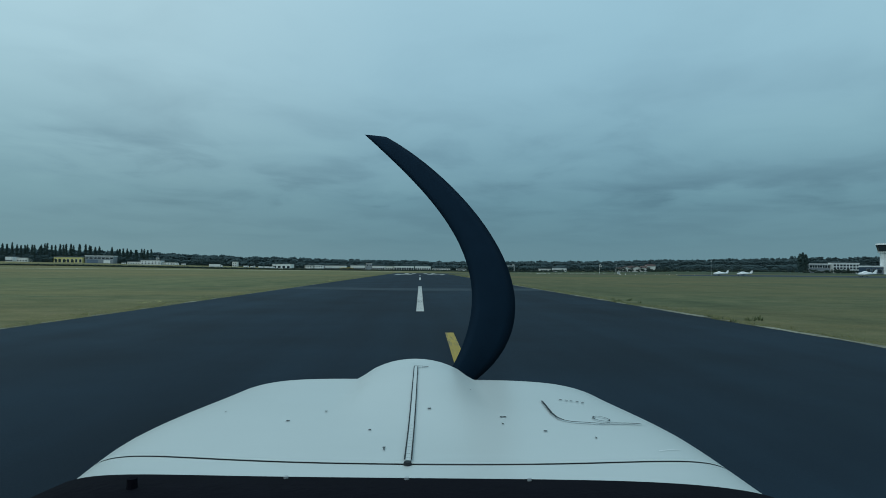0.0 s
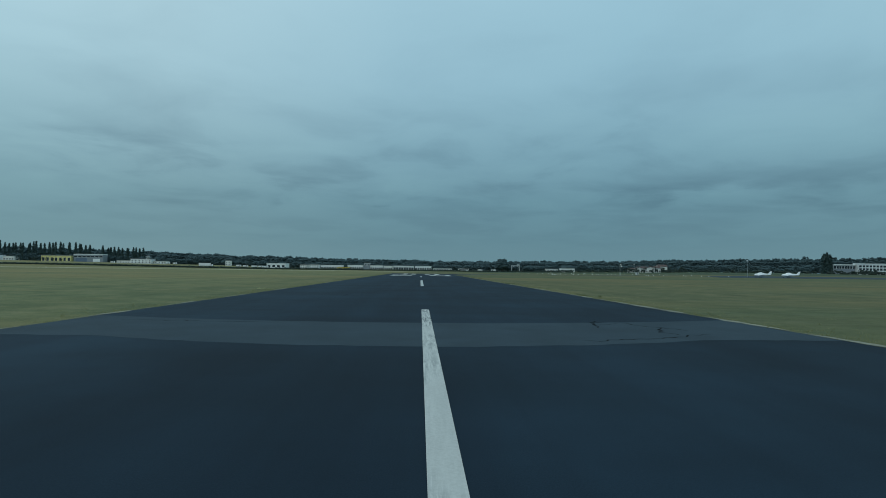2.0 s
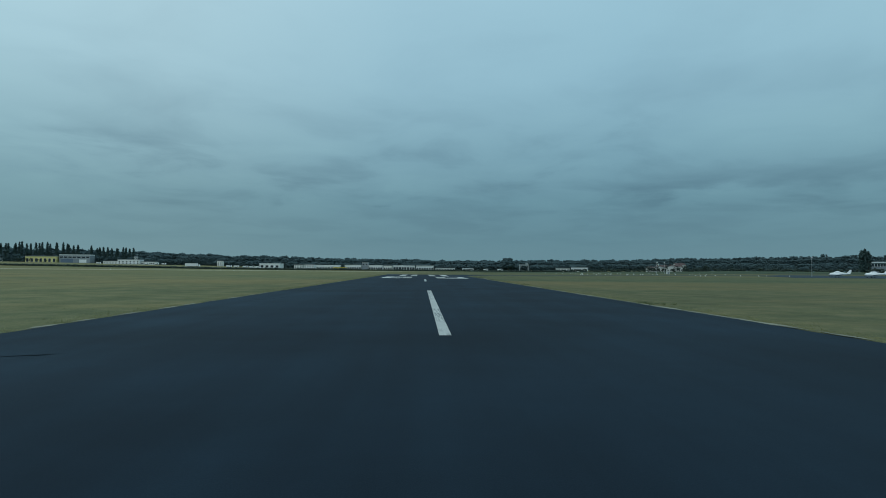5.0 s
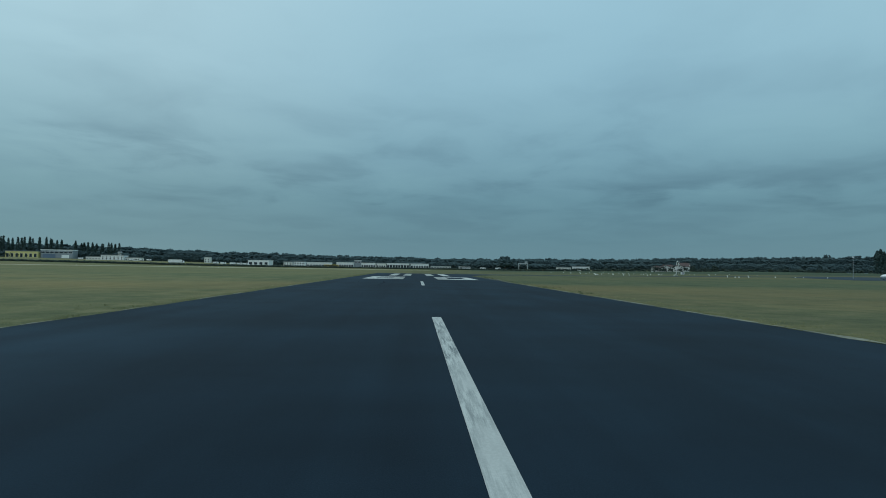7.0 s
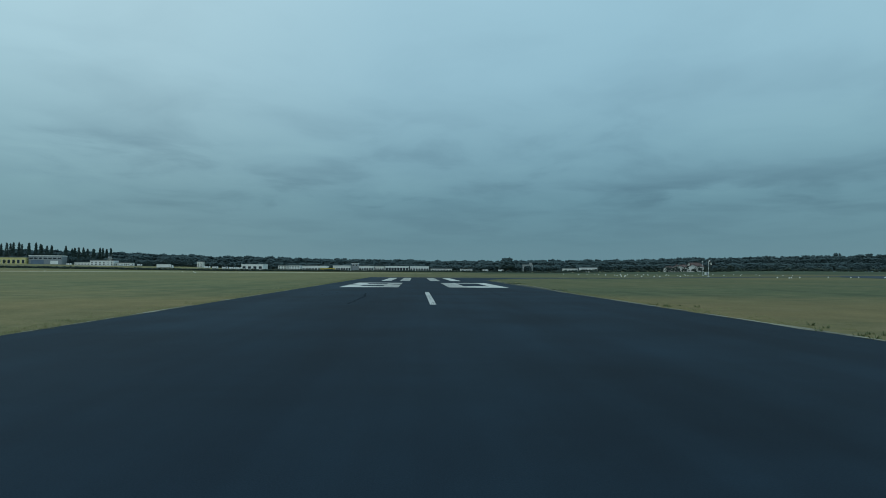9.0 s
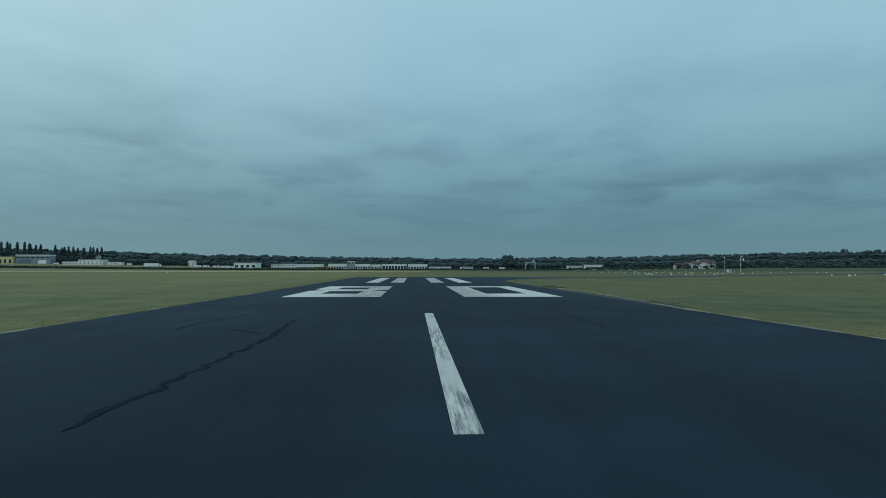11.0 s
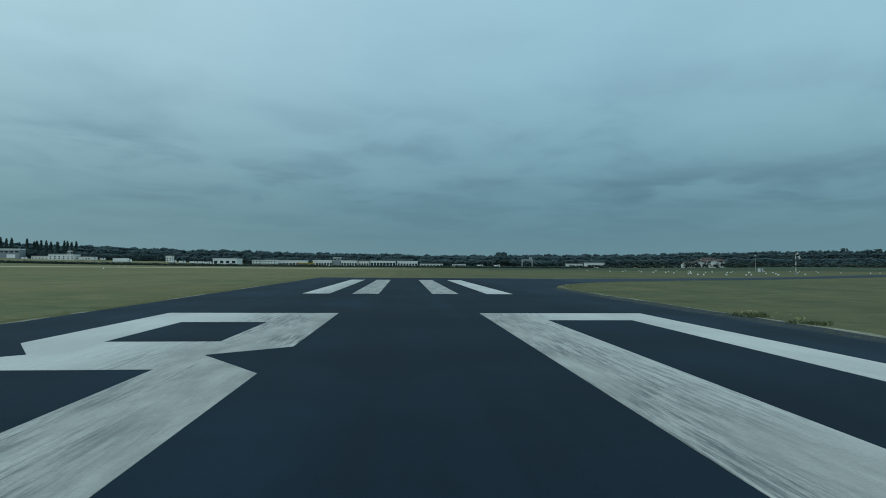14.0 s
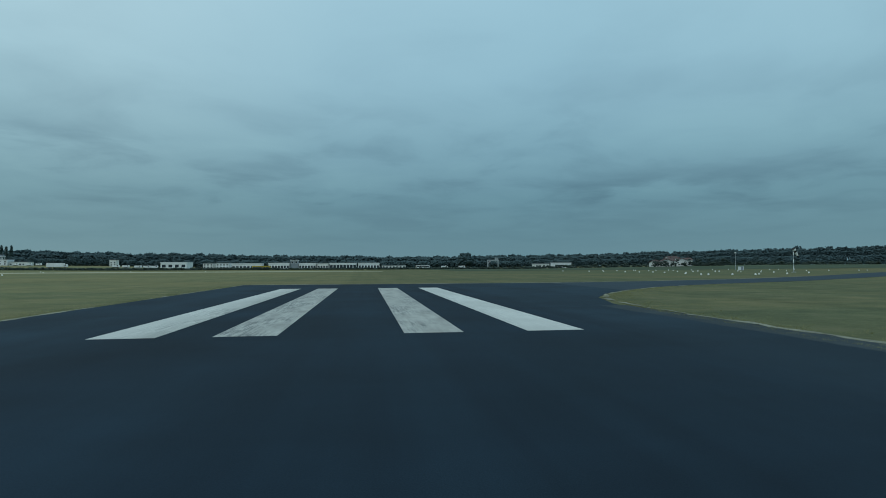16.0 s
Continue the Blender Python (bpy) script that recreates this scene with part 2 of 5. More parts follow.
def grass_material():
    m, nodes, links, b = shader("grass", 0.95, 0.0, 0.1)
    fine = noise_at(nodes, links, 7.0, detail=6.0, rough=0.75)
    tuft = noise_at(nodes, links, 0.55, (0.8, 1.0, 1.0), detail=7.0, rough=0.7)
    mottle = noise_at(nodes, links, 0.13, (0.7, 1.0, 1.0), detail=5.0, rough=0.65, turn=0.4)
    bands = noise_at(nodes, links, 0.05, (0.22, 1.0, 1.0), detail=5.0, rough=0.6)
    broad = noise_at(nodes, links, 0.011, (0.5, 1.0, 1.0), detail=4.0)
    base = ramp_of(nodes, links, tuft, [(0.3, GRASS[0]), (0.52, GRASS[1]), (0.72, GRASS[2])])
    base = mix_of(nodes, links, 0.55, base, ramp_of(nodes, links, mottle, [(0.36, (0.74, 0.82, 0.84)), (0.5, (1, 1, 1)), (0.64, (1.28, 1.14, 1.08))]), "MULTIPLY")
    base = mix_of(nodes, links, 0.28, base, ramp_of(nodes, links, bands, [(0.34, (0.62, 0.72, 0.70)), (0.5, (1, 1, 1)), (0.66, (1.36, 1.22, 1.12))]), "MULTIPLY")
    swath = noise_at(nodes, links, 0.30, (1.0, 0.012, 1.0), detail=3.0, rough=0.5)
    base = mix_of(nodes, links, 0.40, base, ramp_of(nodes, links, swath, [(0.38, (0.76, 0.80, 0.78)), (0.5, (1, 1, 1)), (0.62, (1.26, 1.20, 1.16))]), "MULTIPLY")
    parched = noise_at(nodes, links, 0.028, (0.30, 1.0, 1.0), detail=6.0, rough=0.62, turn=-0.15)
    base = mix_of(nodes, links, ramp_of(nodes, links, parched, [(0.46, (0, 0, 0)), (0.66, (0.6, 0.6, 0.6))]), base, (0.178, 0.142, 0.070))
    base = mix_of(nodes, links, 0.6, base, ramp_of(nodes, links, broad, [(0.38, (0.78, 0.92, 0.88)), (0.62, (1.26, 1.1, 1.0))]), "MULTIPLY")
    base = mix_of(nodes, links, 0.55, base, ramp_of(nodes, links, fine, [(0.3, (0.6, 0.62, 0.6)), (0.7, (1.3, 1.3, 1.25))]), "MULTIPLY")
    coord = nodes.new("ShaderNodeTexCoord")
    place = nodes.new("ShaderNodeSeparateXYZ")
    links.new(coord.outputs["Object"], place.inputs[0])
    # the grass colour grows lighter and slightly warmer from right to left
    dry = nodes.new("ShaderNodeMapRange")
    dry.inputs["From Min"].default_value, dry.inputs["From Max"].default_value = 13.0, -30.0
    links.new(place.outputs["X"], dry.inputs["Value"])
    base = mix_of(nodes, links, dry.outputs[0], base, mix_of(nodes, links, 1.0, base, (1.42, 1.34, 1.30), "MULTIPLY"))
    links.new(base, b.inputs["Base Color"])
    bump_of(nodes, links, b, tuft, 0.6, 0.12)
    return m


def leaves_material(name, dark, light):
    m, nodes, links, b = shader(name, 0.85, 0.0, 0.15)
    geo = nodes.new("ShaderNodeNewGeometry")
    info = nodes.new("ShaderNodeObjectInfo")
    base = ramp_of(nodes, links, geo.outputs["Random Per Island"], [(0.0, dark), (1.0, light)])
    base = mix_of(nodes, links, 0.5, base, ramp_of(nodes, links, noise_at(nodes, links, 0.045, detail=3.0), [(0.35, (0.7, 0.75, 0.75)), (0.65, (1.25, 1.2, 1.1))]), "MULTIPLY")
    base = mix_of(nodes, links, 0.25, base, ramp_of(nodes, links, info.outputs["Random"], [(0.0, (0.8, 0.8, 0.8)), (1.0, (1.2, 1.2, 1.2))]), "MULTIPLY")
    links.new(base, b.inputs["Base Color"])
    return m


def glass_material(name, colour, rough=0.08):
    m, nodes, links, b = shader(name, rough, 0.0, 0.5)
    b.inputs["Base Color"].default_value = (*colour, 1)
    return m


ASPHALT = (0.0077, 0.0194, 0.0330)
GRASS = ((0.070, 0.083, 0.046), (0.111, 0.118, 0.064), (0.160, 0.146, 0.089))
M_ASPHALT = asphalt_material()
M_OLD = old_asphalt_material()
M_TAXI = old_asphalt_material("taxiway_asphalt", 0.95)
M_WHITE = road_paint("white_marking_paint", (0.615, 0.615, 0.585), 0.485, 0.85, 0.72)
M_DASH = road_paint("scuffed_white_marking_paint", (0.58, 0.58, 0.555), 0.47)
M_YELLOW = road_paint("yellow_marking_paint", (0.42, 0.30, 0.06), 0.50)
M_GRASS = grass_material()
M_TAR = plain("tar_sealant", (0.005, 0.007, 0.009), 0.95, spec=0.05, grain=9)
M_JOINT = plain("worn_joint_filler", (0.0085, 0.0160, 0.0240), 0.95, spec=0.05, grain=3, vary=0.5)
M_SOIL = plain("pale_dry_soil", (0.21, 0.205, 0.155), 0.95, grain=5, vary=0.6)
M_GRAVEL = plain("gravelly_shoulder", (0.026, 0.037, 0.044), 0.95, grain=7, vary=0.35, relief=0.4)
M_TRACK = plain("sandy_track", (0.42, 0.39, 0.28), 0.95, grain=0.4, vary=0.25)
M_BLADE = leaves_material("grass_blades", (0.20, 0.205, 0.095), (0.29, 0.28, 0.15))
M_WEED = leaves_material("weed_leaves", (0.075, 0.098, 0.050), (0.13, 0.145, 0.07))
M_FLOWER = plain("pale_yellow_petals", (0.62, 0.56, 0.26), 0.8)
# leaves lifted and blued: the wood's distant haze is put into their colour
M_WOOD = leaves_material("hazed_wood_leaves", (0.052, 0.084, 0.094), (0.062, 0.097, 0.106))
M_MEADOW = plain("rough_meadow", (0.062, 0.080, 0.048), 0.95, spec=0.1, grain=0.5, vary=0.3)
# poplar leaves blued likewise, haze mixed into the colour
M_POPLAR = leaves_material("hazed_poplar_leaves", (0.044, 0.076, 0.078), (0.064, 0.100, 0.095))
M_HEDGE = leaves_material("hedge_leaves", (0.040, 0.058, 0.052), (0.058, 0.078, 0.066))
M_BARK = plain("bark", (0.09, 0.075, 0.06), 0.9)
M_RENDER = plain("off_white_render", (0.70, 0.70, 0.67), 0.85, grain=1.5, vary=0.25)
M_WHITEWALL = plain("white_sheet_cladding", (0.76, 0.78, 0.78), 0.6, grain=1.0, vary=0.18)
M_GREYWALL = plain("grey_cladding", (0.24, 0.27, 0.30), 0.6, grain=1.0, vary=0.12)
M_BLUEWALL = plain("blue_cladding", (0.13, 0.18, 0.25), 0.6, grain=1.0)
M_YELLOWWALL = plain("yellow_cladding", (0.64, 0.56, 0.24), 0.65, grain=1.0)
M_ROOF = plain("grey_roof_felt", (0.22, 0.23, 0.24), 0.85, grain=1.0)
M_REDROOF = plain("red_clay_tiles", (0.105, 0.070, 0.066), 0.85, grain=2.0)
M_PANE = glass_material("window_glass", (0.03, 0.04, 0.05))
M_STEEL = plain("galvanised_steel", (0.45, 0.46, 0.47), 0.45, 0.7, grain=4)
M_WHITEMETAL = plain("white_painted_metal", (0.78, 0.79, 0.79), 0.4, grain=5, vary=0.06)
M_WHITECLOTH = plain("white_cloth", (0.78, 0.78, 0.76), 0.9, vary=0.08)
M_BLACK = plain("black_rubber", (0.015, 0.015, 0.016), 0.8)
M_YELLOWPAINT = plain("yellow_vehicle_paint", (0.62, 0.46, 0.05), 0.4)
M_AIRFRAME = plain("white_aircraft_enamel", (0.90, 0.91, 0.91), 0.3, grain=5, vary=0.04)
M_DARKHALL = plain("dark_blue_sheet", (0.045, 0.075, 0.12), 0.6, grain=1.0)
M_MARKER = plain("white_marker_plastic", (0.82, 0.82, 0.78), 0.5, vary=0.06)


# ---- building helpers ----
class Geo:
    """Collects corners and faces for one mesh."""

    def __init__(self):
        self.v, self.f = [], []

    def add(self, verts, faces):
        n = len(self.v)
        self.v += [tuple(p) for p in verts]
        self.f += [tuple(i + n for i in face) for face in faces]
        return self

    def box(self, x0, x1, y0, y1, z0, z1):
        return self.add([(x, y, z) for z in (z0, z1) for y in (y0, y1) for x in (x0, x1)],
                        [(0, 2, 3, 1), (4, 5, 7, 6), (0, 1, 5, 4), (2, 6, 7, 3), (0, 4, 6, 2), (1, 3, 7, 5)])

    def tube(self, a, b, ra, rb, n=10):
        a, b = Vector(a), Vector(b)
        side = (b - a).to_track_quat("Z", "Y").to_matrix()
        ring = [Vector((math.cos(2 * math.pi * i / n), math.sin(2 * math.pi * i / n), 0)) for i in range(n)]
        verts = [a + side @ (p * ra) for p in ring] + [b + side @ (p * rb) for p in ring]
        faces = [(i, (i + 1) % n, n + (i + 1) % n, n + i) for i in range(n)]
        return self.add(verts, faces + [tuple(reversed(range(n))), tuple(range(n, 2 * n))])

    def loft(self, rings, closed=True, caps=True):
        n = len(rings[0])
        verts = [p for ring in rings for p in ring]
        faces = []
        for k in range(len(rings) - 1):
            for i in range(n if closed else n - 1):
                j = (i + 1) % n
                faces.append((k * n + i, k * n + j, (k + 1) * n + j, (k + 1) * n + i))
        if caps and closed:
            faces += [tuple(reversed(range(n))), tuple(range((len(rings) - 1) * n, len(rings) * n))]
        return self.add(verts, faces)

    def slab(self, outline, z0, z1):
        """An upright-sided plate over a flat outline, which runs counter-clockwise."""
        n = len(outline)
        verts = [(x, y, z0) for x, y in outline] + [(x, y, z1) for x, y in outline]
        faces = [(i, (i + 1) % n, n + (i + 1) % n, n + i) for i in range(n)]
        return self.add(verts, faces + [tuple(range(n, 2 * n)), tuple(reversed(range(n)))])

    def mesh(self, name, material, smooth=False):
        me = bpy.data.meshes.new(name)
        me.from_pydata(self.v, [], self.f)
        me.materials.append(material)
        if smooth:
            me.polygons.foreach_set("use_smooth", [True] * len(me.polygons))
        me.update()
        return me


def part(name, shape, material, parent, label="", smooth=False, at=None):
    """One mesh under a thing or a part; shape is a Geo or a mesh to share."""
    me = shape.mesh(name, material, smooth) if isinstance(shape, Geo) else shape
    ob = new(name, me)
    ob.parent = parent
    if at is not None:
        ob.matrix_basis = at
    return tagged(ob, label)


def thing(name, label, category, m=None, group="", kind=""):
    ob = new(name)
    ob.matrix_basis = m if m is not None else Matrix()
    return tagged(ob, label, category, group, kind)


def lone(name, shape, material, label, category="", group="", kind="", smooth=False, at=None):
    ob = part(name, shape, material, None, "", smooth, at)
    return tagged(ob, label, category, group, kind)


def smooth_step(v):
    v = min(1.0, max(0.0, v))
    return v * v * (3 - 2 * v)


def ground_height(x, y):
    left = (5.2 * smooth_step((-x - 120) / 300) + 3.0 * smooth_step((-x - 440) / 200)) * smooth_step((y - 280) / 330)
    right = 2.6 * smooth_step((x - 90) / 260) * smooth_step((y - 200) / 280)
    return left + right - 0.02


rng = np.random.default_rng(7)


# ---- ground, runway and taxiway ----
def setback(x, y):
    """How much farther back the skyline lies towards the west, as a factor."""
    return 1 + 0.22 * smooth_step((-x / (y + 70) - 0.28) / 0.2)


def spread(inner, step, outer, count):
    """Grid lines: even in the middle, wider and wider outwards."""
    middle = np.arange(inner[0], inner[1] + 1, step)
    low = inner[0] - (inner[0] - outer[0]) * (np.linspace(0, 1, count)[1:] ** 2)
    high = inner[1] + (outer[1] - inner[1]) * (np.linspace(0, 1, count)[1:] ** 2)
    return np.concatenate([low[::-1], middle, high])


def build_ground():
    xs, ys = spread((-700, 700), 25, (-3500, 3500), 10), spread((-300, 900), 25, (-3000, 4000), 10)
    verts = [(x, y, ground_height(x, y)) for y in ys for x in xs]
    n = len(xs)
    faces = [(j * n + i, j * n + i + 1, (j + 1) * n + i + 1, (j + 1) * n + i) for j in range(len(ys) - 1) for i in range(n - 1)]
    lone("ground", Geo().add(verts, faces), M_GRASS, "mown airfield grass with dry yellowish patches", "ground", kind="structure", smooth=True)


build_ground()


def build_meadow():
    """Rough unmown grass towards the far hedge, on the lie of the ground."""
    xs, ys = np.linspace(40, 640, 31), np.linspace(0, 1, 12)
    edge = [(x, 262 + 0.06 * x + 5 * noise.noise((x * 0.03, 0, 0))) for x in xs]
    verts = [(x, near + (440 - near) * t, ground_height(x, near + (440 - near) * t) + 0.06) for t in ys for x, near in edge]
    n = len(xs)
    faces = [(j * n + i, j * n + i + 1, (j + 1) * n + i + 1, (j + 1) * n + i) for j in range(len(ys) - 1) for i in range(n - 1)]
    lone("meadow", Geo().add(verts, faces), M_MEADOW, "rough darker unmown grass before the far hedge", "meadow", kind="structure", smooth=True)


build_meadow()
LEFT_EDGE, RIGHT_EDGE, RUNWAY_END = -11.25, 11.65, 94.5
runway_outline = [(LEFT_EDGE, -420), (RIGHT_EDGE, -420), (RIGHT_EDGE, 50), (11.9, 56), (12.6, 61), (14.2, 66.5), (16.6, 70.6), (20, 75),
                  (20.5, 94.8), (16, 94.6), (RIGHT_EDGE, RUNWAY_END), (LEFT_EDGE, RUNWAY_END)]


def edge_wander(y, side):
    """How far the broken asphalt edge strays from its line."""
    return 0.13 * noise.noise((y * 0.11, side * 7.0, 2.0)) + 0.09 * noise.noise((y * 0.55, side * 5.0, 8.0)) + 0.05 * noise.noise((y * 1.9, side * 3.0, 5.0))


def runway_shape():
    g = Geo()
    ys = np.concatenate([np.arange(-420, -180, 6.0), np.arange(-180, 50, 0.5), [50.0]])
    fade = [smooth_step((50 - y) / 3) for y in ys]
    rows = [((LEFT_EDGE + edge_wander(y, -1) * f, y), (RIGHT_EDGE + edge_wander(y, 1) * f, y)) for y, f in zip(ys, fade)]
    verts = [(x, y, z) for pair in rows for x, y in pair for z in (-0.3, 0.0)]
    faces = []
    for i in range(len(rows) - 1):
        k = 4 * i
        faces += [(k + 1, k + 3, k + 7, k + 5), (k, k + 1, k + 5, k + 4), (k + 2, k + 6, k + 7, k + 3), (k, k + 4, k + 6, k + 2)]
    g.add(verts, faces)
    return g.slab([p for p in runway_outline if p[1] >= 50] + [(LEFT_EDGE, 50)], -0.3, 0.0)


runway = lone("runway", runway_shape(), M_ASPHALT, "dark worn asphalt runway with sealed cracks", "runway", kind="structure")
taxi_outline = [(20, 75), (25, 80.2), (29.5, 83.2), (35, 86.4), (43, 90.0), (53.3, 95.4), (69, 105), (110, 132), (265, 232), (258, 244), (120, 153), (92, 132), (75, 119.5), (55, 107), (44.7, 102), (35.2, 98.3), (26.8, 96), (20.5, 94.8)]
lone("taxiway", Geo().slab(taxi_outline, -0.3, -0.001), M_TAXI, "greyish asphalt taxiway curving off past the runway end", "taxiway", kind="structure")


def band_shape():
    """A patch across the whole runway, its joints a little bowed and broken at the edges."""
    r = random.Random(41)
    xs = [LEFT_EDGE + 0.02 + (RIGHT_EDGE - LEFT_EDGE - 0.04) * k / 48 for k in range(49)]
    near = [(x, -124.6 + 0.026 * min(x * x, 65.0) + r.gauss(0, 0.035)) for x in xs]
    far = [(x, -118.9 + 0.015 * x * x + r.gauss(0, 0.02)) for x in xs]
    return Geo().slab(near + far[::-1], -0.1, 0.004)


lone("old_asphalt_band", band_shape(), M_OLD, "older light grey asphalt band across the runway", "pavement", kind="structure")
apron = Geo().slab([(122, 84), (460, 60), (480, 372), (330, 380), (150, 150)], -0.3, 0.03)
lone("apron", apron, M_OLD, "grey asphalt parking apron", "apron", kind="structure")
lone("sandy_track", Geo().slab([(-460, 206), (-40, 258), (8, 262), (8, 274), (-40, 286), (-460, 252)], -0.3, 0.03), M_TRACK, "pale sandy track across the grass", "track", kind="structure")


def ragged_strip(x0, x1, y0, y1, along_y, wander, seed, closing=0.85, z=0.006):
    """A strip whose two long edges wander."""
    g, n = Geo(), int(abs((y1 - y0) if along_y else (x1 - x0)) / 0.35)
    verts = []
    for i in range(n + 1):
        t = i / n
        for k, edge in enumerate((x0, x1) if along_y else (y0, y1)):
            run = (y0 + (y1 - y0) * t) if along_y else (x0 + (x1 - x0) * t)
            grown = noise.noise((run * 0.16, 3.0, seed)) + 0.7 * noise.noise((run * 0.6, 1.0, seed))
            off = wander * (noise.noise((run * 0.5, k * 9.0, seed)) + 0.6 * noise.noise((run * 2.1, k * 5.0, seed)) + 0.5 * noise.noise((run * 5.3, k * 5.0, seed)))
            off += (0.5 - k) * (x1 - x0 if along_y else y1 - y0) * min(0.98, max(0.0, closing - 4 * closing * grown))
            verts.append((edge + off, run, z) if along_y else (run, edge + off, z))
    faces = [(2 * i, 2 * i + 1, 2 * i + 3, 2 * i + 2) for i in range(n)]
    if not along_y:
        faces = [tuple(reversed(f)) for f in faces]
    return g.add(verts, faces)


lone("verge_soil", ragged_strip(RIGHT_EDGE - 0.06, RIGHT_EDGE + 0.34, -300, 8, True, 0.10, 1.0, 0.4), M_SOIL, "pale dry soil along the runway edge", "soil", kind="structure")
lone("verge_soil", ragged_strip(LEFT_EDGE - 0.22, LEFT_EDGE + 0.05, -300, RUNWAY_END, True, 0.10, 2.0), M_SOIL, "pale dry soil along the runway edge", "soil", kind="structure")
lone("gravel_shoulder", ragged_strip(RIGHT_EDGE - 0.2, RIGHT_EDGE + 1.05, 8, 60, True, 0.12, 6.0, 0.03, 0.003), M_GRAVEL, "grey gravelly shoulder beside the runway", "shoulder", kind="structure")
lone("verge_soil", ragged_strip(LEFT_EDGE, 22, RUNWAY_END - 0.1, RUNWAY_END + 1.0, False, 0.3, 3.0, 0.3), M_SOIL, "pale dry soil at the runway end", "soil", kind="structure")


def path_strip(points, width, seed, z=0.007):
    """A ragged band of bare soil along a line of points."""
    pts = [Vector(a).lerp(Vector(b), k / 12) for a, b in zip(points, points[1:]) for k in range(12)] + [Vector(points[-1])]
    verts = []
    for i, p in enumerate(pts):
        d = (pts[min(i + 1, len(pts) - 1)] - pts[max(i - 1, 0)]).normalized()
        for side in (-1, 1):
            w = max(0.01, width * (0.42 + 1.1 * noise.noise((p.x * 0.9 + side * 7, p.y * 0.9, seed)) + 0.7 * noise.noise((p.x * 3.1, p.y * 3.1 + side, seed))))
            verts.append((p.x + d.y * side * w, p.y - d.x * side * w, z))
    return Geo().add(verts, [(2 * i, 2 * i + 1, 2 * i + 3, 2 * i + 2) for i in range(len(pts) - 1)])


lone("verge_soil", path_strip([(11.9, 8), (12.4, 13), (12.7, 22), (12.75, 34), (12.7, 46), (12.75, 54), (13.0, 59), (13.6, 63), (14.7, 66.8), (16.9, 70.8), (20.2, 74.9), (25.2, 80.0), (29.7, 83.0), (35.2, 86.2), (43, 89.8)], 0.26, 5.0), M_SOIL, "pale dry soil round the taxiway corner", "soil", kind="structure")
lone("verge_soil", path_strip([(20, 94.9), (26.8, 96.2), (35.2, 98.5), (44.7, 102.2), (55, 107.2), (75, 119.7)], 0.5, 6.0), M_SOIL, "pale dry soil along the far taxiway edge", "soil", kind="structure")

# painted markings
PAINT = 0.008


def painted(name, outline, material, label, group):
    """A flat coat of paint with a real thickness."""
    return lone(name, Geo().slab(outline, -0.02, PAINT), material, label, "marking", group)


for y0, y1 in ((-298, -264), (-223, -189), (-148, -112.7), (-77.6, -46.1), (-11.3, 4.7)):
    painted("centreline_dash", [(0.29, y0), (0.62, y0), (0.62, y1), (0.29, y1)], M_DASH, "scuffed white centreline dash on dark asphalt", "centreline dashes")
for x0 in (-5.98, -2.97, 1.96, 5.38):
    painted("threshold_stripe", [(x0, 50.9), (x0 + 1.62, 50.9), (x0 + 1.62, 83.2), (x0, 83.2)], M_WHITE, "white threshold stripe with dark tyre scuffs", "threshold stripes")
painted("taxi_line", [(1.02, -170), (1.28, -170), (1.40, -156), (1.16, -156)], M_YELLOW, "worn yellow taxi line on dark asphalt", "taxi lines")


def number_zero(x0):
    g, x1, a, b = Geo(), x0 + 6.15, 1.9, 1.4
    y0, y1, h0, h1 = 17.2, 37.0, 21.5, 34.4
    outer = [(x0, y0), (x1, y0), (x1, y1), (x0, y1)]
    inner = [(x0 + a, h0), (x1 - b, h0), (x1 - b, h1), (x0 + a, h1)]
    verts = [(x, y, z) for z in (-0.02, PAINT) for ring in (outer, inner) for x, y in ring]
    faces = []
    for i in range(4):
        j = (i + 1) % 4
        faces += [(8 + i, 8 + j, 12 + j, 12 + i), (i, j, 8 + j, 8 + i), (4 + j, 4 + i, 12 + i, 12 + j)]
    return g.add(verts, faces)


def number_eight(x0):
    """Two stacked frames that meet at a pinched waist."""
    x1 = x0 + 6.0
    c0, c1 = x0 + 1.45, x1 - 1.5
    outer = [(x0, 17.2), (x1, 17.2), (x1, 25.6), (c1, 27.5), (x1, 28.6), (x1, 37.0), (x0, 37.0), (x0, 29.2), (c0 - 0.3, 27.6), (x0, 26.6)]
    low = [(x0 + 1.65, 21.5), (x1 - 1.8, 21.5), (x1 - 1.8, 26.0), (x0 + 1.65, 26.0)]
    high = [(x0 + 1.65, 29.4), (x1 - 1.8, 29.4), (x1 - 1.8, 33.8), (x0 + 1.65, 33.8)]
    rings = outer + low + high
    n = len(rings)
    verts = [(x, y, z) for z in (-0.02, PAINT) for x, y in rings]
    L, H = 10, 14
    top = [(0, 1, L + 1, L), (1, 2, L + 2, L + 1), (9, 0, L, L + 3), (9, L + 3, H, 8), (L + 3, L + 2, H + 1, H), (L + 2, 2, 3), (L + 2, 3, H + 1),
           (3, 4, H + 1), (4, 5, H + 2, H + 1), (5, 6, H + 3, H + 2), (6, 7, H, H + 3), (7, 8, H)]
    faces = [tuple(i + n for i in f) for f in top]
    for ring in (list(range(10)), list(range(L, L + 4))[::-1], list(range(H, H + 4))[::-1]):
        for i, j in zip(ring, ring[1:] + ring[:1]):
            faces.append((i, j, n + j, n + i))
    return Geo().add(verts, faces)


lone("runway_number", number_eight(-8.2), M_WHITE, "large white painted figure eight with tyre scuffs", "marking", "runway numbers")
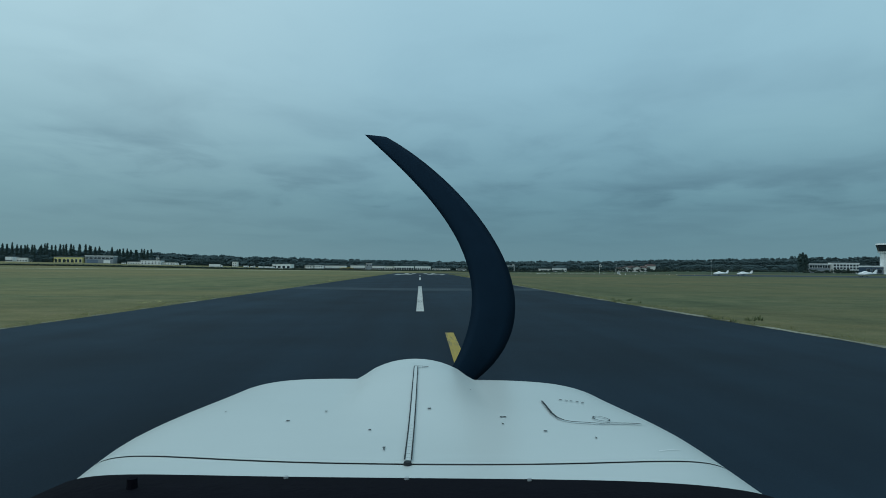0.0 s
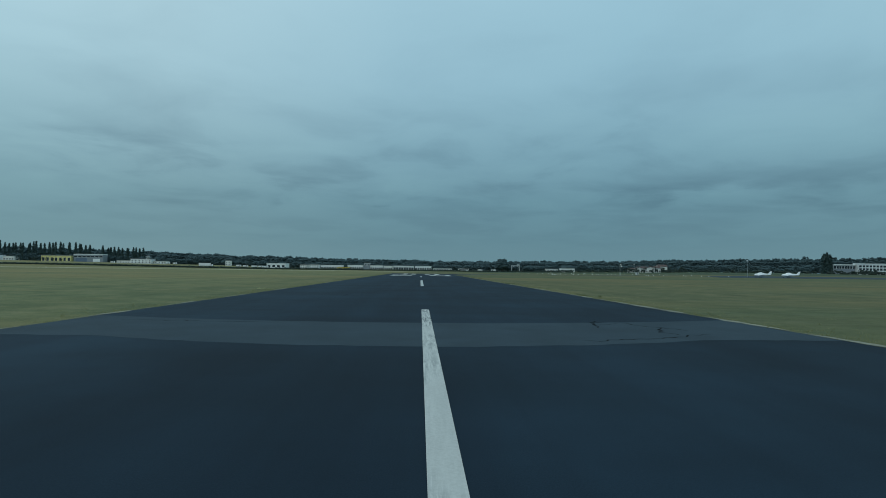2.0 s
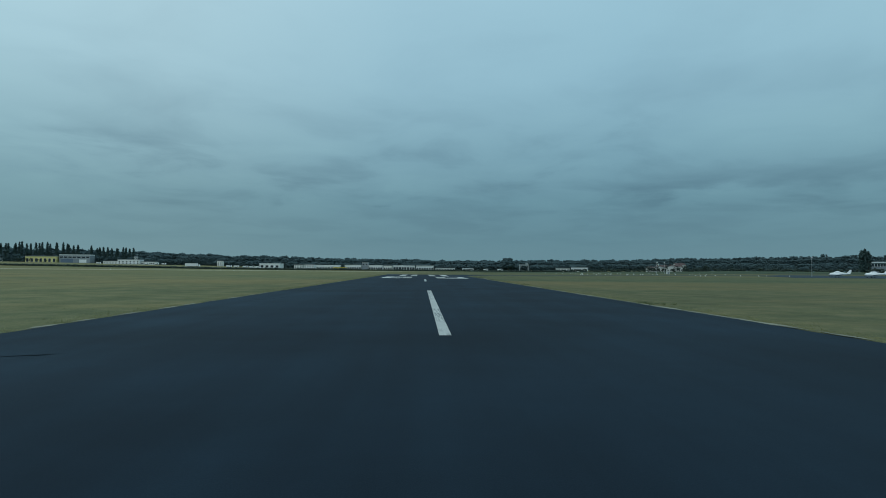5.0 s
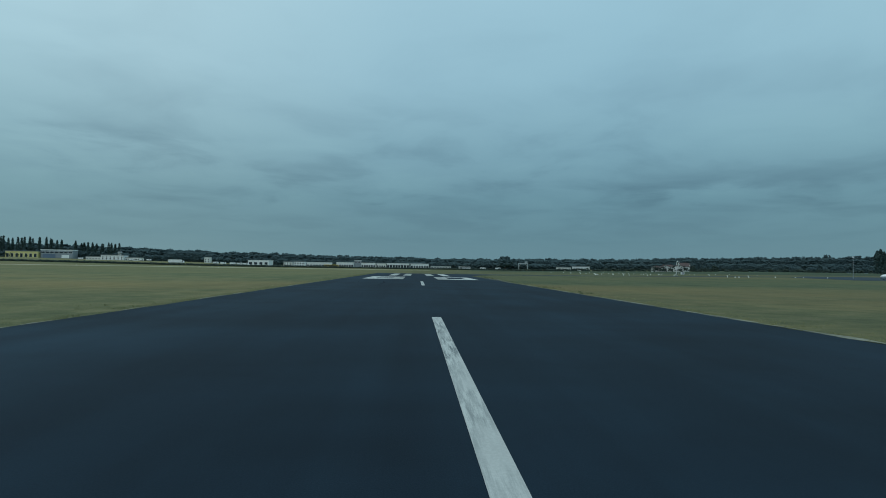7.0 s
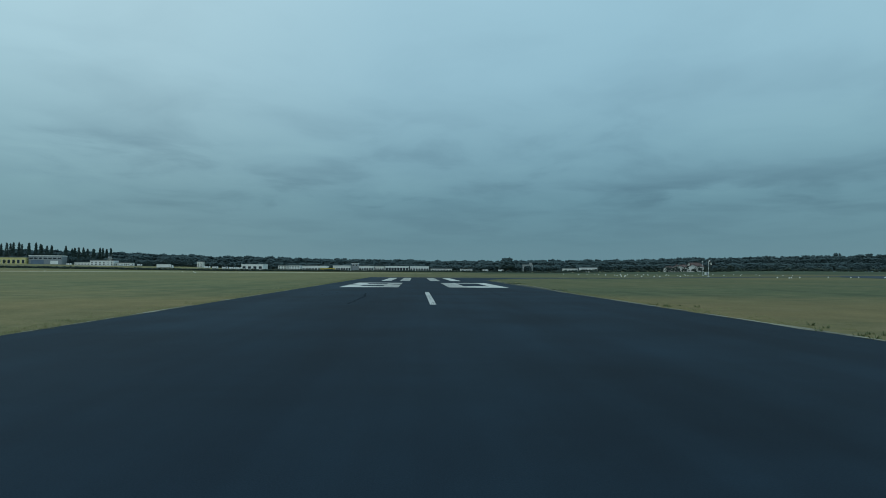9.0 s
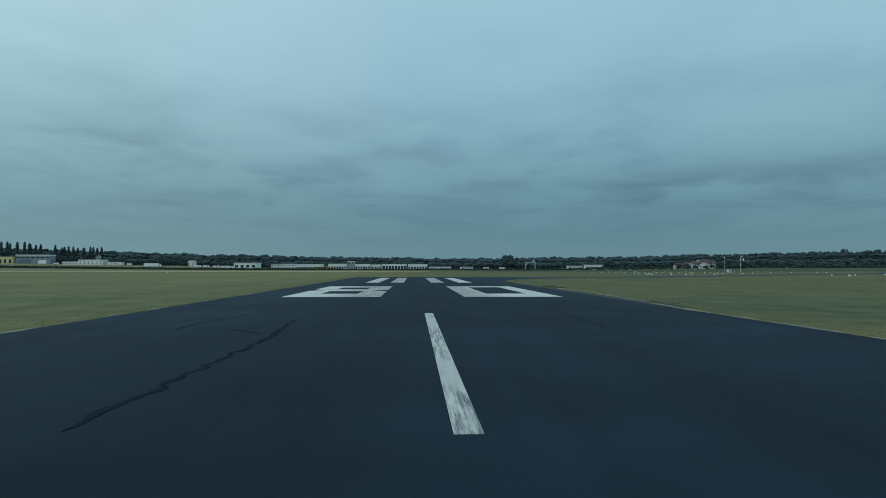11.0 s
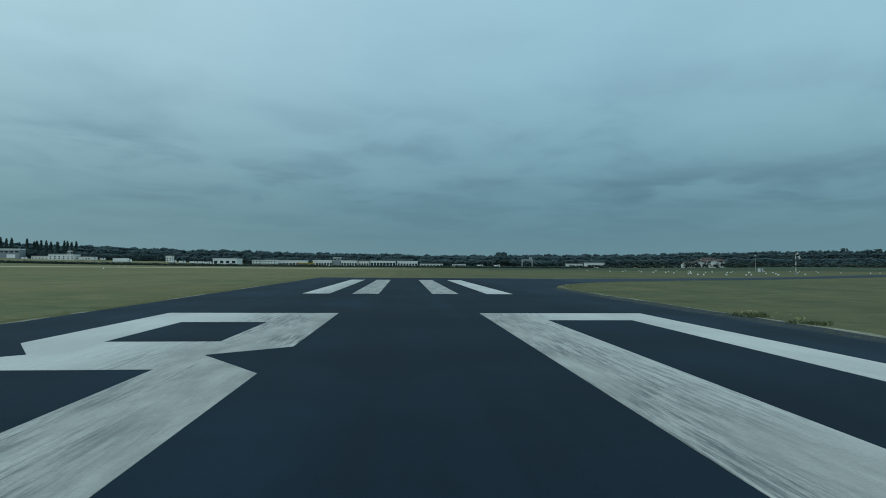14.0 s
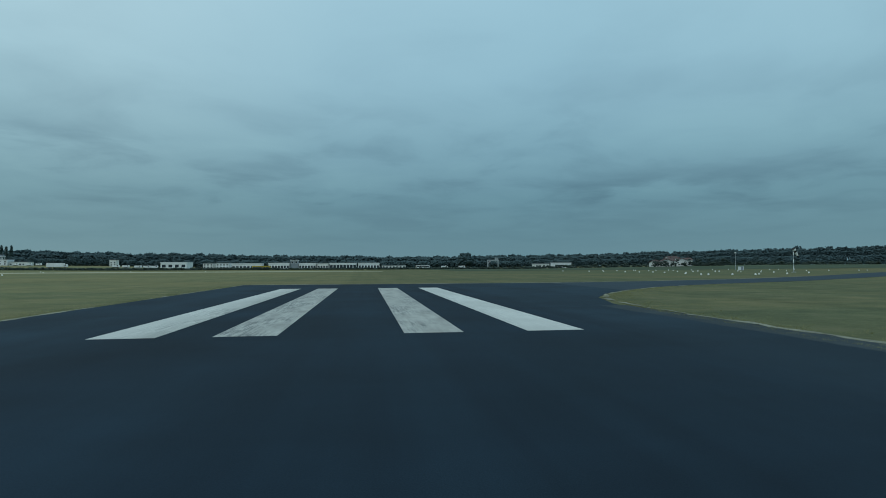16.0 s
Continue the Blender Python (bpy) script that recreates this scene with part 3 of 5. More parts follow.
lone("runway_number", number_zero(3.0), M_WHITE, "large white painted figure nought with tyre scuffs", "marking", "runway numbers")


def crack_along(points, width, seed, wander=0.07):
    """A band of tar along a crack that wavers about a line, thinning towards its ends."""
    r = random.Random(seed)
    pts = []
    for p, q in zip(points, points[1:]):
        p, q = Vector(p), Vector(q)
        n = max(2, int((q - p).length / 0.22))
        side = Vector((-(q - p).y, (q - p).x)).normalized()
        pts += [p.lerp(q, k / n) + side * r.gauss(0.0, wander) for k in range(n)]
    pts.append(Vector(points[-1]))
    verts = []
    for i, p in enumerate(pts):
        d = (pts[min(i + 1, len(pts) - 1)] - pts[max(i - 1, 0)]).normalized()
        end = min(1.0, 0.25 + 0.3 * min(i, len(pts) - 1 - i))
        w = width * r.uniform(0.4, 1.15) * end
        for s in (-1, 1):
            verts.append((p.x - s * d.y * w, p.y + s * d.x * w, 0.007))
    faces = [(2 * i + 2, 2 * i + 3, 2 * i + 1, 2 * i) for i in range(len(pts) - 1)]
    return Geo().add(verts, faces)


# black open cracks of the old band and the shoulders
cracks = [([(6.45, -117.6), (6.2, -118.4), (6.1, -119.0), (5.8, -120.1)], 0.055), ([(6.6, -118.2), (6.15, -118.5)], 0.05), ([(7.0, -118.4), (6.5, -118.9), (6.1, -119.2)], 0.03),
          ([(7.3, -118.2), (7.45, -119.0), (7.6, -119.6), (8.0, -119.8), (8.4, -120.7)], 0.05), ([(8.0, -119.8), (7.3, -121.2), (7.6, -121.9)], 0.045),
          ([(8.6, -121.6), (6.9, -122.6), (5.6, -123.0), (4.8, -123.4), (4.4, -123.2)], 0.035), ([(-9.6, -118.6), (-6.0, -119.0), (-4.6, -119.1)], 0.035)]
for k, (points, width) in enumerate(cracks):
    part("tar_sealed_crack", crack_along(points, width, 100 + k), M_TAR, runway)
# dull paving joints along the runway, with a few offshoots
joints = [([(-3.95, -11.0), (-3.85, -4.2), (-3.82, -2.6), (-4.1, 0.1), (-4.2, 2.5)], 0.08), ([(-5.6, -0.6), (-4.9, -1.3), (-4.0, -2.3)], 0.05), ([(-7.0, -1.2), (-7.0, 0.2), (-6.7, 2.1), (-6.4, 4.6)], 0.045),
          ([(-6.6, 2.2), (-7.3, 3.1)], 0.04), ([(-4.7, -101.5), (-4.75, -99.0), (-4.6, -97.0)], 0.035), ([(3.0, -101.5), (5.1, -100.2), (6.6, -99.6)], 0.05),
          ([(5.6, -1.0), (5.7, 3.0), (5.65, 5.0)], 0.03), ([(-9.4, -107.4), (-7.0, -106.6), (-5.2, -106.8)], 0.045), ([(-9.6, -62.0), (-8.6, -59.5), (-8.4, -57.5)], 0.04), ([(-9.8, -82.0), (-7.4, -81.0)], 0.045)]
for k, (points, width) in enumerate(joints):
    part("paving_joint", crack_along(points, width, 140 + k, 0.045), M_JOINT, runway)


# ---- grass blades along the verges ----
def blades(name, spots, label, height=0.16, material=None, per=7, lean=0.5):
    """Clumps of narrow tapered blades at many spots."""
    n = len(spots) * per
    base = np.repeat(np.asarray(spots, float), per, axis=0)
    size = np.repeat(rng.uniform(0.55, 1.35, len(spots)), per) * height
    ang = rng.uniform(0, 2 * np.pi, n)
    reach = rng.uniform(0.0, 0.16, n)
    foot = base.copy()
    foot[:, 0] += np.cos(ang) * reach
    foot[:, 1] += np.sin(ang) * reach
    tip = foot.copy()
    tip[:, 0] += np.cos(ang) * size * lean * rng.uniform(0.3, 1.6, n)
    tip[:, 1] += np.sin(ang) * size * lean * rng.uniform(0.3, 1.6, n)
    tip[:, 2] += size * rng.uniform(0.6, 1.2, n)
    turn = rng.uniform(0, np.pi, n)
    wide = np.stack([np.cos(turn), np.sin(turn), np.zeros(n)], 1) * (size * 0.16)[:, None]
    verts = np.stack([foot - wide, foot + wide, tip], 1).reshape(-1, 3)
    faces = np.arange(n * 3).reshape(-1, 3)
    me = bpy.data.meshes.new(name)
    me.from_pydata(verts.tolist(), [], faces.tolist())
    me.materials.append(material or M_BLADE)
    ob = new(name, me)
    return tagged(ob, label, "grass", kind="stuff")


def verge_spots(count, x_edge, side, depth, y0, y1):
    out = []
    d = rng.exponential(depth, count)
    ys = rng.uniform(y0, y1, count)
    for dd, yy in zip(d, ys):
        clump = noise.noise((yy * 0.35, dd * 0.5, 4.0 + side))
        if clump > -0.35:
            out.append((x_edge + side * (dd - 0.06 + 0.22 * noise.noise((yy * 0.8, 2.0, side))), yy, -0.02))
    return out


blades("verge_grass", verge_spots(9000, LEFT_EDGE, -1, 0.6, -176, 92), "rough grass growing over the runway edge", 0.045)
blades("verge_grass", verge_spots(9000, RIGHT_EDGE + 0.15, 1, 0.6, -176, 50), "rough grass growing over the runway edge", 0.045)
corner = []
for k in range(1800):
    t = rng.uniform(0, 1)
    run = [(11.9, 50), (12.1, 57), (14.2, 66.5), (16.6, 70.6), (20, 75), (27, 81.6), (43, 89.9)]
    s = t * (len(run) - 1)
    i = min(int(s), len(run) - 2)
    px = run[i][0] + (run[i + 1][0] - run[i][0]) * (s - i)
    py = run[i][1] + (run[i + 1][1] - run[i][1]) * (s - i)
    d = rng.exponential(0.7) + 0.15
    corner.append((px + d * 0.85, py - d * 0.5, -0.02))
blades("verge_grass", corner, "rough grass round the taxiway corner", 0.05)
weeds = [(RIGHT_EDGE + 0.9 + rng.normal(0, 0.5), y + rng.normal(0, 1.1), -0.02) for y in (-151, -138, -98, -63, -24, -12, 11) for _ in range(8)]
weeds += [(RIGHT_EDGE + 1.5 + rng.normal(0, 0.3), y + rng.normal(0, 0.35), -0.02) for y in (36.4, 35.6, 33.4) for _ in range(18)]
low_weeds = [(LEFT_EDGE - 0.7 + rng.normal(0, 0.4), y + rng.normal(0, 1.0), -0.02) for y in (-146, -95, -92, -86, -44, -21, 24, 52) for _ in range(8)]
blades("weed_clump", weeds, "taller weeds at the runway edge", 0.13, M_WEED, per=12)
blades("weed_clump", low_weeds, "low yellowish weeds at the runway edge", 0.075, per=12)
blooms = [(LEFT_EDGE - 0.5 + rng.normal(0, 0.3), y + rng.normal(0, 0.6), 0.16) for y in (-145.5, -94.5) for _ in range(12)]
blooms += [(RIGHT_EDGE + 1.6 + rng.normal(0, 0.35), y + rng.normal(0, 0.4), 0.12) for y in (36.2, 33.6) for _ in range(6)]
blades("yellow_flowers", blooms, "small yellow flowers in the verge", 0.06, M_FLOWER, per=4, lean=1.2)


# ---- trees ----
def clump_cloud(count, seed):
    """Many small uneven leaf clumps inside a unit poplar crown: centres, and the corners of each clump."""
    r = np.random.default_rng(seed)
    tet = np.array([[1, 1, 1], [1, -1, -1], [-1, 1, -1], [-1, -1, 1]], float) / 1.7
    z = r.uniform(0, 1, count)
    ang = r.uniform(0, 2 * np.pi, count)
    rad = 0.95 * np.minimum(1, 0.45 + 2.2 * z) * np.sqrt(np.maximum(0.02, 1 - z ** 2.2)) * np.sqrt(r.uniform(0.25, 1, count))
    size = r.uniform(0.30, 0.52, count)
    centre = np.stack([np.cos(ang) * rad, np.sin(ang) * rad, z], 1)
    q = r.normal(size=(count, 3, 3))
    corners = np.einsum("ij,njk->nik", tet, q * 0.52) * size[:, None, None]
    return centre, corners


def lump_cloud(count, seed):
    """A unit crown of rounded, uneven leaf lumps: centres, and the corners of each lump."""
    r = np.random.default_rng(seed)
    z = 0.12 + 0.80 * r.uniform(0, 1, count) ** 0.8
    ang = r.uniform(0, 2 * np.pi, count)
    rad = np.sqrt(np.maximum(0.03, 1 - (2 * z - 0.85) ** 2 / 1.3)) * np.sqrt(r.uniform(0.1, 1, count)) * 0.86
    centre = np.stack([np.cos(ang) * rad, np.sin(ang) * rad, z], 1)
    size = r.uniform(0.13, 0.30, count)[:, None, None]
    return centre, ICO_VERTS[None] * size * r.uniform(0.55, 1.4, (count, 12, 1)) * r.uniform(0.8, 1.2, (count, 1, 3)) * np.array([1.35, 1.35, 0.8])


def tuft_cloud(count, seed, low=0.1):
    """A unit crown of many small uneven leaf tufts, six corners each; low: where the tufts begin."""
    r = np.random.default_rng(seed)
    z = low + (0.94 - low) * r.uniform(0, 1, count) ** 0.8
    ang = r.uniform(0, 2 * np.pi, count)
    rad = np.sqrt(np.maximum(0.03, 1 - (2 * z - 0.85) ** 2 / 1.3)) * np.sqrt(r.uniform(0.15, 1, count)) * 0.92
    centre = np.stack([np.cos(ang) * rad, np.sin(ang) * rad, z], 1)
    size = r.uniform(0.09, 0.21, count)[:, None, None]
    return centre, OCT_VERTS[None] * size * r.uniform(0.6, 1.5, (count, 6, 1)) * np.array([1.3, 1.3, 0.9])


OCT_VERTS = np.array([(1, 0, 0), (-1, 0, 0), (0, 1, 0), (0, -1, 0), (0, 0, 1), (0, 0, -1)], float)
OCT_FACES = np.array([(0, 2, 4), (2, 1, 4), (1, 3, 4), (3, 0, 4), (2, 0, 5), (1, 2, 5), (3, 1, 5), (0, 3, 5)])


def icosahedron():
    bm = bmesh.new()
    bmesh.ops.create_icosphere(bm, subdivisions=1, radius=1.0)
    verts, faces = np.array([v.co[:] for v in bm.verts]), np.array([[v.index for v in f.verts] for f in bm.faces])
    bm.free()
    return verts, faces


ICO_VERTS, ICO_FACES = icosahedron()
TET_FACES = np.array([[0, 1, 2], [0, 3, 1], [0, 2, 3], [1, 3, 2]])


def crown_arrays(x, y, z, radius, height, cloud):
    centre, corners = cloud
    scale = np.array([radius, radius, height])
    leaf = np.array([radius, radius, radius * 1.1])
    verts = centre[:, None, :] * scale + corners * leaf + np.array([x, y, z])
    faces = np.arange(len(centre))[:, None, None] * corners.shape[1] + {4: TET_FACES, 6: OCT_FACES, 12: ICO_FACES}[corners.shape[1]][None]
    return verts.reshape(-1, 3), faces.reshape(-1, 3)


def mass(name, spots, clouds, material, label, category):
    """One object of many crowns that nobody could count. spots: x, y, z, radius, height."""
    vs, fs, n = [], [], 0
    for k, (x, y, z, radius, height) in enumerate(spots):
        v, f = crown_arrays(x, y, z, radius, height, clouds[k % len(clouds)])
        vs.append(v)
        fs.append(f + n)
        n += len(v)
    me = bpy.data.meshes.new(name)
    me.from_pydata(np.concatenate(vs).tolist(), [], np.concatenate(fs).tolist())
    me.materials.append(material)
    me.polygons.foreach_set("use_smooth", [True] * len(me.polygons))
    return tagged(new(name, me), label, category, kind="stuff")


def skyline(x):
    """Height of the treetops along the wood."""
    pts = [(-1300, 36), (-800, 38), (-620, 35.5), (-500, 31.5), (-400, 28), (-330, 25), (-260, 26), (-120, 22), (60, 20.3), (180, 20.5), (330, 24), (520, 30), (720, 36), (900, 40), (1300, 42)]
    return float(np.interp(x, [p[0] for p in pts], [p[1] for p in pts]))


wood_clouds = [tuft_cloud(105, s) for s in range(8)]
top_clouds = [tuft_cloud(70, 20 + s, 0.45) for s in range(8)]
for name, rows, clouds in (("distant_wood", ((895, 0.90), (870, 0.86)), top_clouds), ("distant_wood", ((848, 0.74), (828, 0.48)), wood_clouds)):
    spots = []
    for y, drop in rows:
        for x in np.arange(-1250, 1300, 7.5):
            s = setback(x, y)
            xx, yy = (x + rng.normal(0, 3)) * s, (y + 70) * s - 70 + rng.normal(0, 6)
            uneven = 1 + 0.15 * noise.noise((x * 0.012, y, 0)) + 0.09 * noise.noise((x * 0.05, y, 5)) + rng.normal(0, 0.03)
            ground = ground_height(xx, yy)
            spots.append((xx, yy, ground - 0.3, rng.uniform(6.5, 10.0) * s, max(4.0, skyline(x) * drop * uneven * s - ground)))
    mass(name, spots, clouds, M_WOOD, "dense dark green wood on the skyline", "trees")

scrub = []
for x in np.arange(-640, 130, 1.0):
    yy = 436 + 0.03 * x + rng.normal(0, 1.5)
    scrub.append((x + rng.normal(0, 0.6), yy, ground_height(x, yy) - 0.2, rng.uniform(1.6, 2.3), rng.uniform(1.5, 2.1) * (1.0 if x < -60 else 0.8)))
for x in np.arange(120, 620, 3.0):
    scrub.append((x, 446 + rng.normal(0, 3), ground_height(x, 446) - 0.2, rng.uniform(2, 3.4), rng.uniform(1.6, 3.2)))
for x in np.arange(396, 500, 2.6):
    scrub.append((x, 388 + rng.normal(0, 3), ground_height(x, 388) - 0.2, rng.uniform(2.0, 3.2), rng.uniform(2.0, 5.5)))
for x in (214, 219, 228, 238, 246, 256, 262, 269):
    for _ in range(4):
        xx = x + rng.normal(0, 1.8)
        scrub.append((xx, 421 + rng.normal(0, 2), ground_height(xx, 421) - 0.2, rng.uniform(1.6, 2.8), rng.uniform(2.5, 6.5)))
for x, top in ((-672, 9), (-668, 7), (-657, 8), (-650, 8.5), (-640, 6), (-626, 5.5), (441, 3.5), (445, 4.2), (449, 4.0), (453, 3.0)):
    y = 860 if x < 0 else 400
    for _ in range(3):
        xx = x + rng.normal(0, 0.8)
        scrub.append((xx, y, ground_height(xx, y) - 0.2, rng.uniform(1.4, 2.2), top * rng.uniform(0.8, 1.0)))
hedge_clouds = [lump_cloud(14, 40 + s) for s in range(5)]
mass("hedge", scrub, hedge_clouds, M_HEDGE, "low dark hedge at the far side of the field", "hedge")
thicket = []
for x in np.arange(170, 760, 6.0):
    if not 228 < x < 292:
        yy = 560 + 0.06 * x + rng.normal(0, 8)
        thicket.append((x, yy, ground_height(x, yy) - 0.3, rng.uniform(3.5, 5.5), rng.uniform(5.5, 10.5)))
for x in np.arange(-920, -320, 7.5):
    yy = 905 + rng.normal(0, 10)
    thicket.append((x, yy, ground_height(x, yy) - 0.3, rng.uniform(4, 6), rng.uniform(9, 15)))
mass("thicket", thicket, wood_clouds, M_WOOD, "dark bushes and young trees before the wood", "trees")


def tree(name, x, y, height, radius, shape, count, seed, material, label, group="", trunk=0.16):
    t = thing(name, label, "tree", pose(x, y, ground_height(x, y)), group)
    g = Geo().tube((0, 0, -0.3), (0.1, 0, height * 0.45), radius * 0.16, radius * 0.09, 8)
    r = random.Random(seed)
    for _ in range(5):
        a, z = r.uniform(0, 6.3), height * r.uniform(0.2, 0.5)
        g.tube((0, 0, z), (math.cos(a) * radius * 0.6, math.sin(a) * radius * 0.6, z + height * 0.22), radius * 0.06, radius * 0.02, 5)
    part("trunk", g, M_BARK, t)
    v, f = crown_arrays(0, 0, height * trunk, radius, height * (1 - trunk), clump_cloud(count, seed) if shape == "poplar" else lump_cloud(count, seed))
    part("crown", Geo().add(v.tolist(), f.tolist()), material, t)
    return t


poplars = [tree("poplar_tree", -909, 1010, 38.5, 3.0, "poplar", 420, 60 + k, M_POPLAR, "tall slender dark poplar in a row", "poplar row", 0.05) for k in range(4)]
for k, ob in enumerate(poplars):
    ob.location.x += 7.3 * k
x, k = -879.0, 0
while x < -555:
    step = rng.uniform(6.3, 8.1)
    tall = 1.04 if x < -842 else 0.93 if x < -781 else 1.0 if x < -683 else 0.92 if x < -634 else 0.78
    y = 1010 + rng.normal(0, 3)
    if not -665 < x < -644:
        copy_thing(poplars[k % 4], pose(x, y, ground_height(x, y), rz=40 * k) @ Matrix.Diagonal((rng.uniform(0.85, 1.1), 1, tall * rng.uniform(0.93, 1.05), 1)))
    x, k = x + step, k + 1
tree("broad_tree", 139, 800, 20.8, 10.5, "round", 160, 71, M_WOOD, "broad dark tree standing above the wood")
clump = [tree("poplar_tree", 401, 400, 19.5, 2.6, "poplar", 300, 80, M_POPLAR, "tall dark poplar beside the terminal building", "poplar clump", 0.05)]
for dx, s in ((3.0, 1.06), (6.2, 0.97)):
    copy_thing(clump[0], pose(401 + dx, 400, ground_height(401 + dx, 400), rz=dx * 31) @ Matrix.Diagonal((1, 1, s, 1)))


# ---- buildings ----
FRAMES, PANES = {}, {}


def add_window(parent, x, z, w, h, y=0.0):
    key = (round(w, 2), round(h, 2))
    if key not in FRAMES:
        t = 0.14
        FRAMES[key] = Geo().box(-w / 2 - t, w / 2 + t, -0.12, 0.1, -t, 0).box(-w / 2 - t, w / 2 + t, -0.12, 0.1, h, h + t) \
            .box(-w / 2 - t, -w / 2, -0.12, 0.1, 0, h).box(w / 2, w / 2 + t, -0.12, 0.1, 0, h).mesh("window_frame", M_WHITEMETAL)
        PANES[key] = Geo().box(-w / 2, w / 2, -0.05, 0.05, 0, h).mesh("pane", M_PANE)
    ob = part("window", FRAMES[key], None, parent, at=pose(x, y, z))
    part("pane", PANES[key], None, ob)


def block(name, label, x0, x1, y, depth, height, wall, windows=(), roof=M_ROOF, overhang=0.3, group="", fascia=0.5):
    """A flat-roofed building seen from the field; windows: rows of (height of the sill, height, width, count)."""
    base = ground_height((x0 + x1) / 2, y) - 0.4
    w = x1 - x0
    t = thing(name, label, "building", pose((x0 + x1) / 2, y, base), group)
    part("wall", Geo().box(-w / 2, w / 2, 0, depth, 0, height + 0.4), wall, t)
    part("roof", Geo().box(-w / 2 - overhang, w / 2 + overhang, -overhang, depth + overhang, height + 0.4, height + 0.4 + fascia), roof, t)
    for sill, high, wide, count in windows:
        for i in range(count):
            add_window(t, -w / 2 + (i + 0.5) * w / count, sill + 0.4, wide, high)
    return t


def gable_house(label, x, y, w, d, eaves, ridge, group, turn):
    t = thing("house", label, "house", pose(x, y, ground_height(x, y) - 0.3, rz=turn), group)
    part("wall", Geo().box(-w / 2, w / 2, 0, d, 0, eaves), M_RENDER, t)
    o = 0.5
    section = [(-o, eaves - 0.25), (d / 2, ridge), (d + o, eaves - 0.25), (d + o, eaves - 0.5), (d / 2, ridge - 0.3), (-o, eaves - 0.5)]
    part("roof", Geo().loft([[(-w / 2 - o, a, b) for a, b in section], [(w / 2 + o, a, b) for a, b in section]]), M_REDROOF, t)
    gable = [(0, eaves - 0.2), (d, eaves - 0.2), (d / 2, ridge - 0.3)]
    for s in (-1, 1):
        part("gable", Geo().loft([[(s * (w / 2 - 0.25), a, b) for a, b in gable], [(s * w / 2, a, b) for a, b in gable]]), M_RENDER, t)
    part("chimney", Geo().box(w * 0.2, w * 0.2 + 0.7, d * 0.55, d * 0.55 + 0.7, ridge - 1.2, ridge + 0.9), M_REDROOF, t)
    for i in range(3):
        add_window(t, -w / 2 + (i + 0.5) * w / 3, 1.0, 1.2, 1.3)
    return t


WORKS = "works along the far road"
block("yellow_hall", "long yellow hall with dark openings", -667, -616, 872, 30, 9.8, M_YELLOWWALL, [(0.5, 5.8, 4.0, 7)], fascia=1.0)
grey_hall = block("grey_hall", "tall grey and blue clad hall with white roof edge", -614, -563, 876, 14, 12.6, M_GREYWALL, [(8.0, 2.6, 6.0, 7)], roof=M_WHITEWALL, fascia=1.3)
part("loading_gate", Geo().box(-22, -2, -0.25, 0.1, 0.4, 7.0), M_BLUEWALL, grey_hall)
part("loading_gate", Geo().box(8, 20, -0.25, 0.1, 0.4, 6.0), M_WHITEWALL, grey_hall)
block("white_workshop", "low white workshop with a flat roof", -758.5, -746, 880, 18, 9.6, M_WHITEWALL, [(2, 2.0, 2.4, 5)])
block("white_workshop", "low white workshop with a flat roof", -738.5, -719, 880, 14, 8.0, M_RENDER, [(2, 2.0, 2.4, 4)])
block("low_office", "low white office beside a lattice tower", -479, -445, 805, 14, 7.6, M_WHITEWALL, [(1.4, 1.6, 2.0, 6), (4.2, 1.3, 2.0, 6)], fascia=0.9)
block("low_store", "low pale store with a flat roof", -503, -481, 808, 12, 4.6, M_RENDER, [(1.2, 1.2, 1.6, 5)])
block("low_store", "low pale store with a flat roof", -443, -421, 805, 12, 4.6, M_RENDER, [(1.2, 1.4, 2.2, 6)])
block("small_white_house", "small white building among the trees", -319, -311, 790, 8, 8.2, M_RENDER, [(1.2, 1.6, 1.4, 2), (4.2, 1.4, 1.4, 2)])
block("white_hangar", "white sheet-clad hangar with a low roof", -229, -201, 705, 24, 6.2, M_WHITEWALL, [(1.0, 3.2, 4.0, 4)], roof=M_WHITEWALL, fascia=0.8)
block("works_building", "white two-storey works building with many windows", -168, -158, 650, 12, 5.8, M_RENDER, [(1.2, 1.4, 1.6, 3), (3.8, 1.2, 1.6, 3)], group=WORKS)
block("works_building", "white two-storey works building with many windows", -155, -142, 650, 12, 6.3, M_WHITEWALL, [(1.2, 1.4, 1.6, 4), (4.0, 1.2, 1.6, 4)], group=WORKS)
block("works_building", "low white works building with a wide fascia", -139, -109, 650, 14, 5.0, M_WHITEWALL, [(1.0, 2.2, 2.6, 8)], roof=M_WHITEWALL, fascia=1.2, group=WORKS)
block("works_building", "white works building with a regular row of windows", -101.5, -80, 650, 14, 5.8, M_WHITEWALL, [(1.2, 2.4, 2.2, 7)], roof=M_WHITEWALL, fascia=0.9, group=WORKS)
block("stair_tower", "grey stair tower rising above the white works", -79, -71, 652, 9, 9.3, M_GREYWALL, [(6.4, 1.8, 2.0, 2)], roof=M_WHITEWALL, group=WORKS)
block("works_building", "white works building with a regular row of windows", -70, -52, 650, 14, 5.6, M_WHITEWALL, [(1.2, 2.4, 2.2, 6)], roof=M_WHITEWALL, fascia=0.9, group=WORKS)
block("works_building", "off-white works building with square windows", -50.5, -39, 650, 14, 6.0, M_RENDER, [(1.4, 2.0, 1.8, 4)], group=WORKS)
